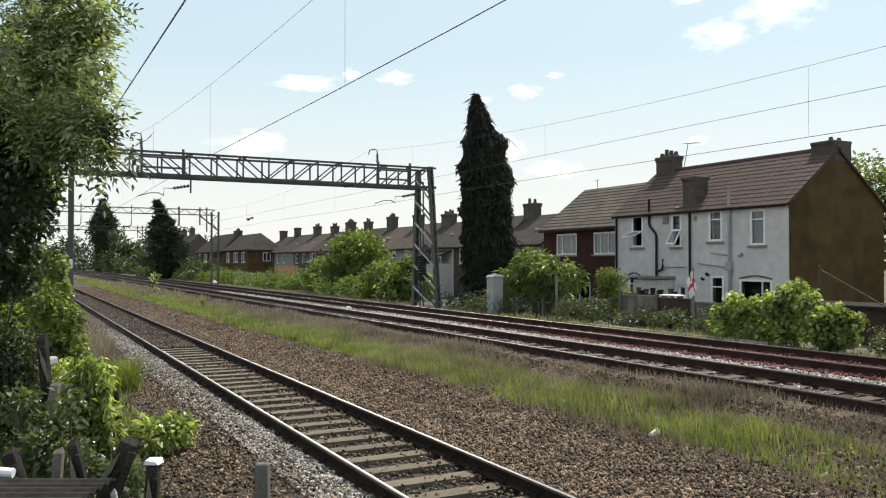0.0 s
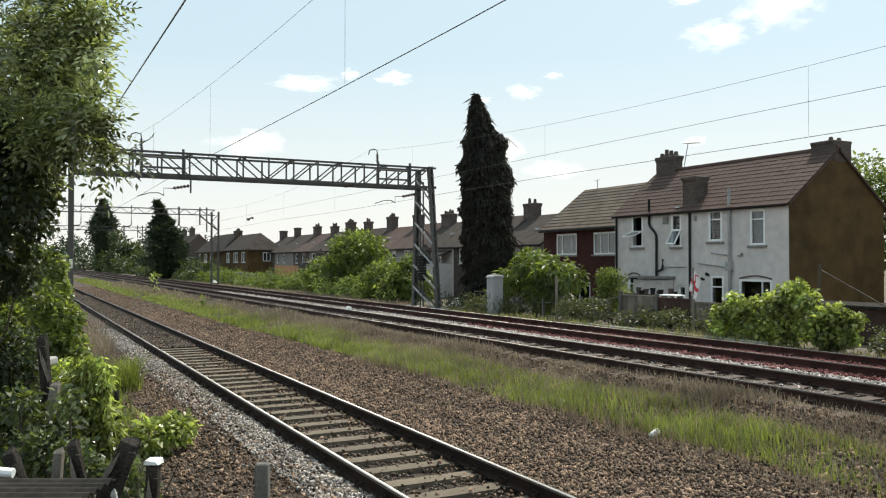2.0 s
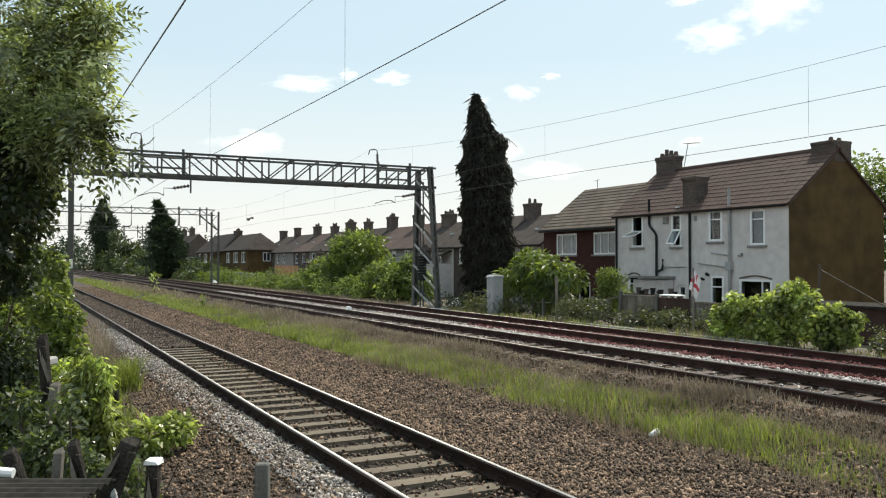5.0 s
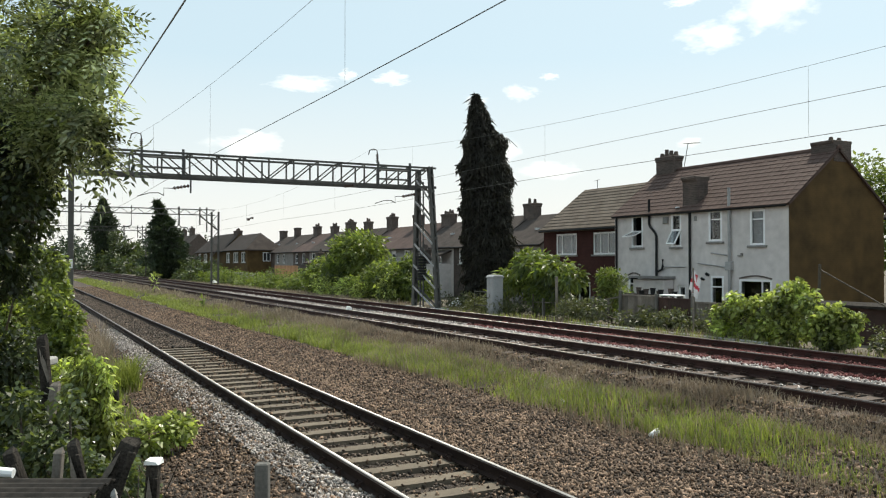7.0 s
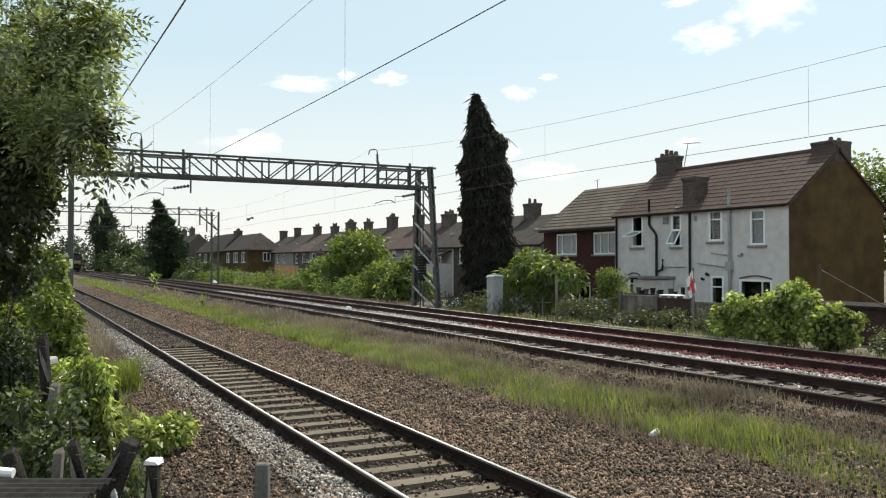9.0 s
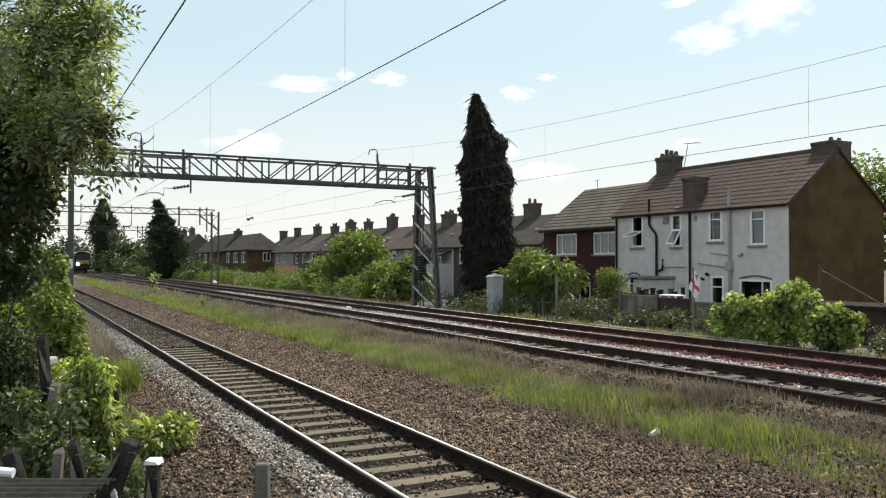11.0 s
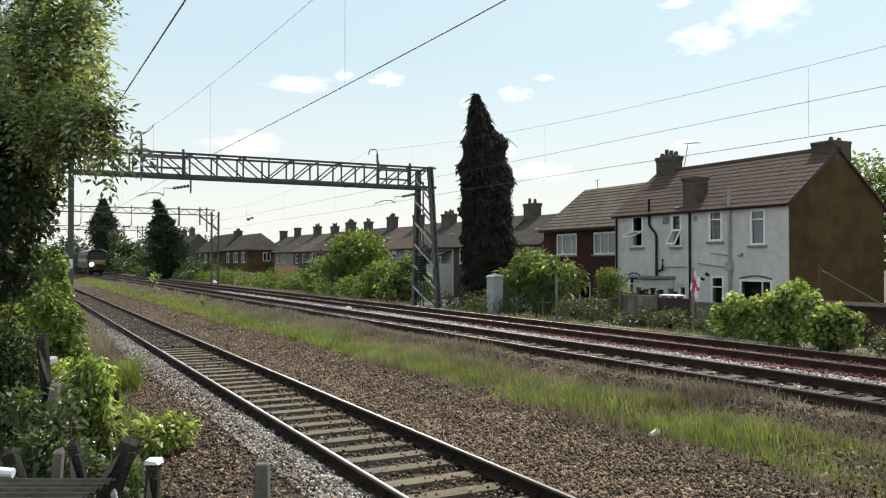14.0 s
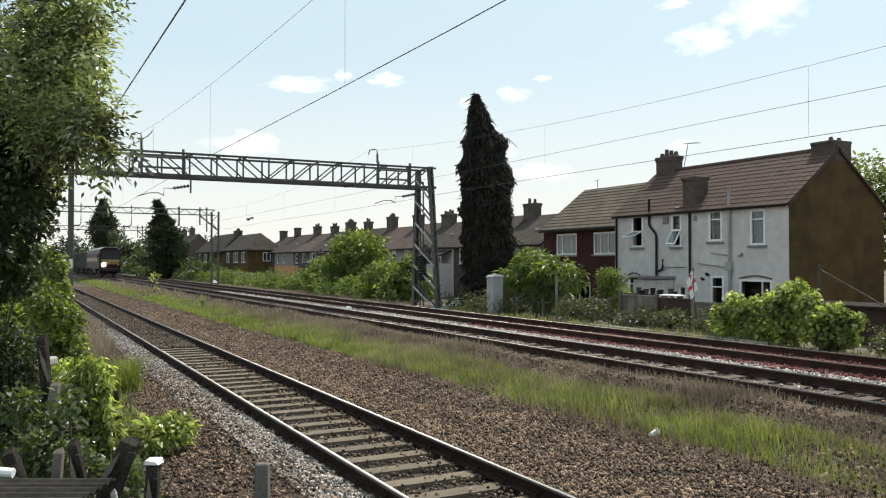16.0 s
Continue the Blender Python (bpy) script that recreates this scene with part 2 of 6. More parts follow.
# ---- mesh helpers ----
class Geo:
    """Collects points and faces of one mesh."""

    def __init__(self):
        self.v, self.f = [], []

    def add(self, pts, faces):
        k = len(self.v)
        self.v += [tuple(p) for p in pts]
        self.f += [tuple(i + k for i in f) for f in faces]
        return self

    def box(self, cx, cy, cz, sx, sy, sz, m=None):
        pts = [Vector((cx + sx * a / 2, cy + sy * b / 2, cz + sz * c / 2)) for c in (-1, 1) for b in (-1, 1) for a in (-1, 1)]
        if m:
            pts = [m @ p for p in pts]
        return self.add(pts, [(0, 2, 3, 1), (4, 5, 7, 6), (0, 1, 5, 4), (2, 6, 7, 3), (0, 4, 6, 2), (1, 3, 7, 5)])

    def beam(self, p, q, w, h):
        """A bar of section w by h from p to q."""
        p, q = Vector(p), Vector(q)
        d = (q - p).normalized()
        side = d.cross(Vector((0, 0, 1)))
        if side.length < 0.05:
            side = Vector((1, 0, 0))
        side.normalize()
        up = side.cross(d)
        pts = [e + side * (a * w / 2) + up * (b * h / 2) for e in (p, q) for a, b in ((-1, -1), (1, -1), (1, 1), (-1, 1))]
        return self.add(pts, [(3, 2, 1, 0), (4, 5, 6, 7), (0, 1, 5, 4), (1, 2, 6, 5), (2, 3, 7, 6), (3, 0, 4, 7)])

    def tube(self, points, r, n=8, r2=None, cap=True):
        points = [Vector(p) for p in points]
        k, m = len(self.v), len(points)
        for i, p in enumerate(points):
            d = (points[min(i + 1, m - 1)] - points[max(i - 1, 0)]).normalized()
            a = d.cross(Vector((0, 0, 1)))
            if a.length < 0.05:
                a = d.cross(Vector((1, 0, 0)))
            a.normalize()
            b = a.cross(d)
            rr = r if r2 is None else r + (r2 - r) * i / (m - 1)
            for j in range(n):
                t = 2 * math.pi * j / n
                self.v.append(tuple(p + a * (rr * math.cos(t)) + b * (rr * math.sin(t))))
        for i in range(m - 1):
            for j in range(n):
                u = (j + 1) % n
                self.f.append((k + i * n + j, k + (i + 1) * n + j, k + (i + 1) * n + u, k + i * n + u))
        if cap:
            self.f.append(tuple(k + j for j in range(n)))
            self.f.append(tuple(k + (m - 1) * n + j for j in reversed(range(n))))
        return self

    def prism(self, outline, y0, y1, axis="y"):
        """A closed outline of (a, b) drawn out along y (a = x, b = z) or along x (a = y, b = z) or z (a = x, b = y)."""
        n = len(outline)
        put = {"y": lambda a, b, c: (a, c, b), "x": lambda a, b, c: (c, a, b), "z": lambda a, b, c: (a, b, c)}[axis]
        pts = [put(a, b, c) for c in (y0, y1) for a, b in outline]
        return self.add(pts, [tuple(range(n)), tuple(range(2 * n - 1, n - 1, -1))] + [(i, i + n, (i + 1) % n + n, (i + 1) % n) for i in range(n)])

    def mesh(self, name, mat, smooth=False):
        me = bpy.data.meshes.new(name)
        me.from_pydata(self.v, [], self.f)
        bm = bmesh.new()
        bm.from_mesh(me)
        bmesh.ops.recalc_face_normals(bm, faces=bm.faces)
        bm.to_mesh(me)
        bm.free()
        me.materials.append(mat)
        if smooth:
            me.shade_smooth()
        return me


def part(name, geo, mat, parent=None, label="", bevel=0.0, smooth=False, at=None):
    """Links a Geo, or a ready mesh, as one object, under a thing if one is given."""
    me = geo.mesh(name, mat, smooth) if isinstance(geo, Geo) else geo
    ob = new(name, me)
    if parent:
        ob.parent = parent
    if at is not None:
        ob.matrix_basis = at
    if label:
        tagged(ob, label)
    if bevel:
        b = ob.modifiers.new("worn_edges", "BEVEL")
        b.width, b.segments, b.limit_method = bevel, 1, "ANGLE"
    return ob


def thing(name, label, category, at=None, group="", kind=""):
    ob = new(name)
    ob.empty_display_size = 0.2
    if at is not None:
        ob.matrix_basis = at
    return tagged(ob, label, category, group, kind)


def array_mesh(name, verts, faces, mat, smooth=False):
    """A mesh of many like pieces from numpy arrays: verts (n, 3), faces (m, k)."""
    me = bpy.data.meshes.new(name)
    k = faces.shape[1]
    me.vertices.add(len(verts))
    me.vertices.foreach_set("co", verts.astype(np.float32).ravel())
    me.loops.add(faces.size)
    me.loops.foreach_set("vertex_index", faces.astype(np.int32).ravel())
    me.polygons.add(len(faces))
    me.polygons.foreach_set("loop_start", np.arange(0, faces.size, k, dtype=np.int32))
    me.update(calc_edges=True)
    me.materials.append(mat)
    if smooth:
        me.shade_smooth()
    return me


def pieces(rng, pos, size, shape_v, shape_f, spread=0.3, upright=False):
    """Many turned, scaled and jittered copies of one small shape, as arrays."""
    n, k = len(pos), len(shape_v)
    q = rng.normal(size=(n, 4))
    if upright:
        q[:, 1:3] *= 0.08
    q /= np.linalg.norm(q, axis=1)[:, None]
    w, x, y, z = q.T
    rot = np.stack([1 - 2 * (y * y + z * z), 2 * (x * y - z * w), 2 * (x * z + y * w), 2 * (x * y + z * w), 1 - 2 * (x * x + z * z), 2 * (y * z - x * w),
                    2 * (x * z - y * w), 2 * (y * z + x * w), 1 - 2 * (x * x + y * y)], 1).reshape(n, 3, 3)
    v = shape_v[None] * (1 + rng.uniform(-spread, spread, (n, k, 3)))
    v = v * (size[:, None, None] * rng.uniform(0.75, 1.25, (n, 1, 3)))
    v = np.einsum("nij,nkj->nki", rot, v) + pos[:, None]
    faces = shape_f[None] + (np.arange(n) * k)[:, None, None]
    return v.reshape(-1, 3), faces.reshape(-1, shape_f.shape[1])


CUBE_V = np.array([(a, b, c) for c in (-.4, .4) for b in (-.5, .5) for a in (-.5, .5)])
CUBE_F = np.array([(0, 2, 3, 1), (4, 5, 7, 6), (0, 1, 5, 4), (2, 6, 7, 3), (0, 4, 6, 2), (1, 3, 7, 5)])
CUBE_LOOP = [(0, 3, 2, 1), (4, 5, 6, 7), (0, 1, 5, 4), (1, 2, 6, 5), (2, 3, 7, 6), (3, 0, 4, 7)]
SHARD_V = np.array([(.78, .12, .02), (-.66, .26, .06), (.06, .52, -.12), (-.12, -.47, .1), (.2, .06, .40), (-.16, -.06, -.38)])
OCTA_F = np.array([(0, 2, 4), (2, 1, 4), (1, 3, 4), (3, 0, 4), (2, 0, 5), (1, 2, 5), (3, 1, 5), (0, 3, 5)])


# ---- ground ----
PROFILE = [(-3000, -0.5), (-60, -0.5), (0.5, -0.4), (1.8, -0.36), (2.5, -0.27), (2.85, -0.17), (3.48, -0.18), (3.62, -0.225), (5.0, -0.225), (5.12, -0.19), (5.75, -0.18), (6.3, -0.22), (7.4, -0.16), (8.6, -0.02), (9.5, 0.12),
           (9.85, 0.30), (16.2, 0.30), (16.7, 0.18), (18.2, 0.16), (20.0, 0.02), (22.0, -0.1), (80, -0.1), (3000, -0.1)]


def ground_z(x):
    return float(np.interp(x, [p[0] for p in PROFILE], [p[1] for p in PROFILE]))


def ground_height(x, y):
    """Profile across the line, with shallow unevenness off the ballast."""
    rough = 0.05 * noise.noise((x * 0.35, y * 0.35, 0)) + 0.02 * noise.noise((x * 1.6, y * 1.6, 3))
    calm = 1.0 if (x < 2 or 6.5 < x < 9.2 or x > 17) else 0.25
    return ground_z(x) + rough * calm


def build_ground():
    xs = [-3000, -300, -60, -20, -8, -4, -2] + [-1 + 0.25 * i for i in range(84)] + [20.5, 21, 22, 23, 25, 30, 40, 60, 80, 300, 1000, 3000]
    ys = [-2000, -200, -40, -10, -4] + [0.5 * i for i in range(80)] + [40 + 2 * i for i in range(40)] + [125, 140, 160, 200, 260, 400, 800, 1500, 3500]
    g = Geo()
    for y in ys:
        for x in xs:
            g.v.append((x, y, ground_height(x, y)))
    w = len(xs)
    g.f = [(j * w + i, j * w + i + 1, (j + 1) * w + i + 1, (j + 1) * w + i) for j in range(len(ys) - 1) for i in range(w - 1)]
    me = g.mesh("ground", M_BALLAST_BED, True)
    me.materials.append(M_EARTH)
    for p in me.polygons:
        x = p.center.x
        p.material_index = 0 if (1.6 < x < 9.0 or 9.3 < x < 16.9) and p.center.y < 200 else 1
    tagged(new("ground", me), "stony railway ground with brown ballast and weedy earth", "ground", kind="structure")


build_ground()

# ---- tracks ----
RAIL = [(-.07, -.159), (.07, -.159), (.07, -.148), (.012, -.128), (.010, -.05), (.036, -.038), (.036, -.006), (.03, 0), (-.03, 0), (-.036, -.006), (-.036, -.038), (-.010, -.05), (-.012, -.128), (-.07, -.148)]


HEAD = [(-.0375, -.016), (-.036, -.007), (-.030, -.001), (-.018, .003), (0, .004), (.018, .003), (.030, -.001), (.036, -.007), (.0375, -.016), (.03, -.018), (-.03, -.018)]


def track_thing(name, x, z, y0, y1, sleeper_mat, label, spacing=0.65, y_parts=40, side_mat=M_RAIL_SIDE, top_mat=M_RAIL_TOP, dusted=(0, 0)):
    """Rails, sleepers and clips of one track, whose rail heads lie at height z."""
    t = thing(name, label, "railway track", pose(x, 0, z), kind="structure")
    for s in (-1, 1):
        part("rail", Geo().prism([(s * 0.753 + a, b) for a, b in RAIL], y0, y1), side_mat, t)
        part("running_surface", Geo().prism([(s * .753 + a, b) for a, b in HEAD], y0, y1), top_mat, t, "polished rail head", smooth=True)
    sl = Geo().prism([(-1.25, -.32), (1.25, -.32), (1.25, -.175), (0.95, -.16), (0.45, -.166), (-.45, -.166), (-.95, -.16), (-1.25, -.175)], -0.125, 0.125).mesh("sleeper", sleeper_mat)
    red_sl = sl.copy()
    red_sl.materials[0] = M_SLEEPER_RED
    clip = Geo().box(0, 0, 0, .03, .12, .05).tube([(-.02, -.05, .02), (.03, -.06, .05), (.03, .06, .05), (-.02, .05, .02)], .01, 5).mesh("clip", M_RAIL_SIDE)
    rng = np.random.default_rng(int(x * 10))
    y = y0 + 0.2
    rest = Geo()
    while y < y1:
        if y < y_parts:
            o = part("sleeper", red_sl if dusted[0] < y < dusted[1] else sl, None, t, at=pose(rng.uniform(-.02, .02), y, rng.uniform(-.008, .004) - (.06 if name == "near_track" and y > 27 else 0), 0, 0, rng.uniform(-.6, .6)))
            if y < 26:
                for c in (-.753 - .09, -.753 + .09, .753 - .09, .753 + .09):
                    part("clip", clip, None, o, at=pose(c, 0, -.135))
        else:
            rest.box(0, y, -.24 - (.06 if name == "near_track" else 0), 2.5, .25, .15)
        y += spacing
    if rest.v:
        tagged(part("far_sleepers", rest, sleeper_mat, t), kind="stuff")
    return t


track_thing("near_track", 4.31, 0.0, -8, 190, M_SLEEPER, "single railway track with concrete sleepers and worn bright rail heads", 0.635)
track_thing("middle_track", 11.1, 0.5, -6, 260, M_SLEEPER_DARK, "rusty railway track on dark sleepers and pale ballast", 0.66, 30, M_RAIL_RUST, M_RAIL_DULL)
track_thing("far_track", 14.5, 0.5, -4, 260, M_SLEEPER_DARK, "rusty railway track on red-dusted pale ballast", 0.66, 30, M_RAIL_RED, M_RAIL_DULL, (7, 24))


def stones(name, label, boxes, mat, seed, size, shape=(SHARD_V, OCTA_F), lift=0.0):
    """Loose ballast: boxes of (x0, x1, y0, y1, stones a square metre)."""
    rng = np.random.default_rng(seed)
    spots = []
    for x0, x1, y0, y1, rate in boxes:
        n = int((x1 - x0) * (y1 - y0) * rate)
        xy = rng.uniform((x0, y0), (x1, y1), (n, 2))
        spots.append(xy)
    xy = np.concatenate(spots)
    z = np.array([ground_height(x, y) for x, y in xy]) + lift + rng.uniform(-.008, .026, len(xy))
    s = rng.uniform(size[0], size[1], len(xy)) * rng.choice([0.8, 1, 1, 1.3], len(xy))
    v, f = pieces(rng, np.column_stack([xy, z]), s, shape[0], shape[1], .42)
    tagged(new(name, array_mesh(name, v, f, mat)), label, "ballast", kind="stuff")


stones("ballast", "loose brown ballast stones beside the track", [(1.3, 1.9, 7, 14, 260), (1.9, 2.7, 8, 20, 380), (2.5, 3.2, 5, 20, 300), (5.1, 5.5, 5, 22, 250), (5.4, 8.2, 5, 12, 900), (5.4, 8.0, 12, 22, 620), (5.2, 7.8, 22, 45, 380), (5.1, 7.6, 45, 95, 120), (2.4, 5.1, 50, 90, 50), (2.0, 2.9, 20, 40, 90), (8.0, 9.4, 5, 14, 330), (8.9, 10.3, 4.5, 24, 560), (10.45, 11.75, 5, 30, 60)], M_STONE, 3, (.024, .056))
stones("strewn_ballast", "stones strewn over the sleepers", [(3.62, 4.0, 5, 24, 45), (4.5, 5.0, 5, 24, 80), (4.0, 4.5, 5, 24, 12)], M_STONE, 8, (.03, .05), lift=.055)
stones("track_bed_stones", "oil-darkened ballast between the rails", [(3.5, 5.1, 5, 22, 320), (3.5, 5.1, 22, 50, 200)], M_STONE_DARK, 10, (.026, .054))
stones("packed_ballast", "brown ballast packed over the farther sleepers", [(3.63, 4.98, 25.5, 40, 420), (3.63, 4.98, 40, 70, 260)], M_STONE_DARK, 9, (.03, .06), lift=.05)
stones("pale_ballast", "pale fresh ballast heaped along the rail", [(2.85, 3.5, 5, 14, 800), (2.75, 3.45, 14, 34, 300), (2.6, 2.9, 7, 24, 60)], M_STONE_GREY, 4, (.026, .046))
stones("track_ballast", "pale ballast between the rails", [(11.95, 13.35, 5, 24, 380), (11.95, 13.7, 24, 32, 300), (11.95, 13.7, 32, 60, 260), (13.8, 15.2, 16, 60, 60), (15.35, 17.0, 8, 40, 300), (15.35, 16.5, 40, 60, 150), (11.2, 11.8, 5, 40, 40)], M_STONE_PALE, 5, (.035, .06))
stones("tan_gravel", "small heap of tan gravel beside the far track", [(9.3, 10.1, 12.6, 14.2, 420)], M_STONE_TAN, 7, (.03, .05))
stones("red_ballast", "ballast stained red by spilt dust", [(13.35, 13.72, 8, 19, 520), (13.85, 15.15, 8, 20, 420), (13.3, 13.72, 19, 24, 260), (13.85, 15.15, 20, 26, 160)], M_STONE_RED, 6, (.035, .06), lift=.015)

# ---- overhead line ----
def overhead_portal(y, detail, label):
    """A lattice portal over all tracks: splayed mast, box truss, slim mast on the other side, arms and insulators."""
    t = thing("overhead_portal", label, "portal", pose(0, y, 0), "overhead line portals")
    zb, zt, hw = 5.93, 6.84, 0.55
    xl, xr = 1.95, 17.3
    for z, w in ((zt, .085), (zb, .115)):
        for s in (-1, 1):
            part("chord", Geo().beam((xl, s * hw, z), (xr + .35, s * hw, z), w, w), M_STEEL, t)
    n = 14
    for s in (-1, 1):
        for i in range(n + 1):
            x = xl + (xr - xl) * i / n
            part("upright", Geo().beam((x, s * hw, zb), (x, s * hw, zt), .06, .06), M_STEEL, t)
            if i < n:
                x2 = xl + (xr - xl) * (i + 1) / n
                a, b = (zt, zb) if i < n / 2 else (zb, zt)
                part("brace", Geo().beam((x, s * hw, a), (x2, s * hw, b), .05, .05), M_STEEL, t)
    for i in range(0, n + 1, 2):
        x = xl + (xr - xl) * i / n
        part("tie", Geo().beam((x, -hw, zb), (x, hw, zb), .05, .05).beam((x, -hw, zt), (x, hw, zt), .05, .05), M_STEEL, t)
    # splayed mast of two lattice legs
    g0 = ground_z(xr)
    feet = [(-1.5, -.62), (1.1, .62)]
    for fy, ty in feet:
        for dx in (-.075, .075):
            part("mast_leg", Geo().beam((xr + dx, fy, g0 - .1), (xr + dx, ty, zt + .05), .06, .24), M_STEEL, t)
        part("leg_web", Geo().beam((xr, fy, g0 - .1), (xr, ty, zt), .1, .05), M_STEEL, t)
        for k in range(9):
            a = (k + .5) / 9
            part("leg_batten", Geo().box(xr, fy + (ty - fy) * a, g0 + (zt - g0) * a, .22, .26, .12), M_STEEL, t)
        part("footing", Geo().box(xr, fy, g0, .8, .55, .25), M_CONCRETE, t, bevel=.02)
    for k in range(6):
        a, b = k / 6.5, (k + 1.05) / 6.5
        high = feet[1][0] + (feet[1][1] - feet[1][0]) * b
        low_end = feet[0][0] + (feet[0][1] - feet[0][0]) * a
        # the line-side braces take a paler colour to look sunlit
        for dx in (-.11, .11):
            part("mast_brace", Geo().beam((xr + dx, high, g0 + (zt - g0) * b), (xr + dx, low_end, g0 + (zt - g0) * a), .02, .1), M_CABINET if dx < 0 else M_STEEL, t, "flat steel brace, pale grey where painted as sunlit")
    # tension weights hung inside the mast
    for dy in (-.12, .2):
        part("weight_rod", Geo().tube([(xr - .1, dy, g0 + .1), (xr - .1, dy, zb + .3)], .035, 6), M_DARK_STEEL, t)
    for k in range(9):
        part("tension_weight", Geo().tube([(xr - .1, .04, 1.55 + .13 * k), (xr - .1, .04, 1.66 + .13 * k)], .22, 12), M_PIPE, t)
    # slim mast with a number plate
    part("slim_mast", Geo().box(xl, 0, (zt - .5) / 2 - .1, .2, .3, zt + .5), M_STEEL, t, bevel=.02)
    part("plate", Geo().box(xl, -.145, 2.35, .13, .02, .36), M_WHITE_FRAME, t, "small white plate")
    if detail:
        part("hanging_insulator", insulator((13.05, -hw, zb - .12), (13.5, -hw, zb - .06), .1, 4), M_INSULATOR, t)
        part("hanging_clamp", Geo().box(13.75, -hw, zb - .1, .16, .1, .14), M_DARK_STEEL, t)
    # cages, insulators and registration arms at the two wired tracks
    for xw, zc in ((4.31, 4.97), (14.5, 5.02)):
        for dx in (0.15, 1.75):
            part("hanger", Geo().beam((xw + dx, -hw - .1, zb - .1), (xw + dx, -hw - .1, zt + .15), .09, .09), M_DARK_STEEL, t)
        for z in (zb + .28, zt - .22):
            part("hanger_rail", Geo().tube([(xw + .1, -hw - .1, z), (xw + 1.8, -hw - .1, z)], .045, 6), M_STEEL, t)
        part("insulator", insulator((xw + .15, -hw, zt + .1), (xw + .15, -hw, zt + .5)), M_INSULATOR, t)
        part("hook", Geo().tube([(xw + .15, -hw, zt + .5), (xw + .13, -hw, zt + .68), (xw - .05, -hw, zt + .72), (xw - .22, -hw, zt + .66), (xw - .28, -hw, zt + .45)], .025, 6), M_DARK_STEEL, t)
        part("drop_bracket", Geo().beam((xw + 2.05, -hw - .1, zb), (xw + 2.05, -hw - .1, zc + .25), .06, .06), M_DARK_STEEL, t)
        part("arm_insulator", insulator((xw + 2.0, -hw - .1, zc + .55), (xw + 1.35, -hw - .1, zc + .42)), M_INSULATOR, t)
        part("registration_arm", Geo().tube([(xw + 1.35, -hw - .1, zc + .42), (xw + 1.0, -hw - .1, zc + .42), (xw + 1.0, -hw - .1, zc + .12)], .018, 6), M_DARK_STEEL, t)
        part("steady_arm", Geo().tube([(xw + 1.0, -hw - .1, zc + .12), (xw + .8, -hw - .1, zc + .22), (xw + .45, -hw - .1, zc + .2), (xw, -hw - .1, zc + .06)], .02, 6), M_DARK_STEEL, t)
    return t


def insulator(p, q, r=.075, n=5):
    """A rod with rounded sheds."""
    p, q = Vector(p), Vector(q)
    g = Geo().tube([p, q], r * .4, 6)
    for i in range(n):
        a = p.lerp(q, (i + .25) / n)
        b = p.lerp(q, (i + .75) / n)
        g.tube([a, a.lerp(b, .5), b], r, 8, r * .7)
    return g


overhead_portal(35.0, True, "grey lattice steel portal carrying the overhead wires across three tracks")


def slim_portal(y, xr, label):
    """A lighter portal: one shallow zigzag boom, drop tubes and a mast of two thin posts."""
    t = thing("overhead_portal", label, "portal", pose(0, y, 0), "overhead line portals")
    xl, zb, zt = 1.5, 6.88, 7.38
    for z in (zb, zt):
        part("chord", Geo().beam((xl, 0, z), (xr, 0, z), .09, .09), M_STEEL, t)
    n = 22
    for i in range(n):
        a, b = xl + (xr - xl) * i / n, xl + (xr - xl) * (i + 1) / n
        part("brace", Geo().beam((a, 0, zb if i % 2 else zt), (b, 0, zt if i % 2 else zb), .05, .05), M_STEEL, t)
    g0 = ground_z(xr)
    for dx in (-.32, .32):
        part("post", Geo().beam((xr + dx, 0, g0 - .1), (xr + dx, 0, 7.2), .16, .16), M_STEEL, t)
        part("side_post", Geo().beam((xr - 1.1 + dx, 0, 5.6 - dx), (xr - 1.1 + dx, 0, 7.6), .11, .11), M_STEEL, t)
    for k in range(8):
        za, zc = g0 + .3 + k * .82, g0 + .3 + (k + 1) * .82
        s = 1 if k % 2 else -1
        part("lacing", Geo().beam((xr - .32 * s, 0, za), (xr + .32 * s, 0, zc), .05, .05), M_STEEL, t)
    part("bracket", Geo().beam((xr - 1.5, 0, 6.9), (xr + .2, 0, 5.5), .12, .12), M_STEEL, t)
    for x, s in ((4.31, 1), (8.5, 1), (12.6, 1), (14.5, -1)):
        part("drop_tube", Geo().tube([(x + .9 * s, -.1, 7.6), (x + .9 * s, -.1, 5.85), (x + .75 * s, -.1, 5.7), (x + .2 * s, -.1, 5.65), (x, -.1, 5.3)], .05, 6), M_DARK_STEEL, t)
    return t


slim_portal(79.0, 16.9, "slim grey steel portal farther along the railway line")
slim_portal(122.0, 15.6 + 1.2, "distant slim steel portal beside dark trees")

SPANS = [(-12.0, 34.4), (34.4, 78.4), (78.4, 123.4), (123.4, 170.0)]


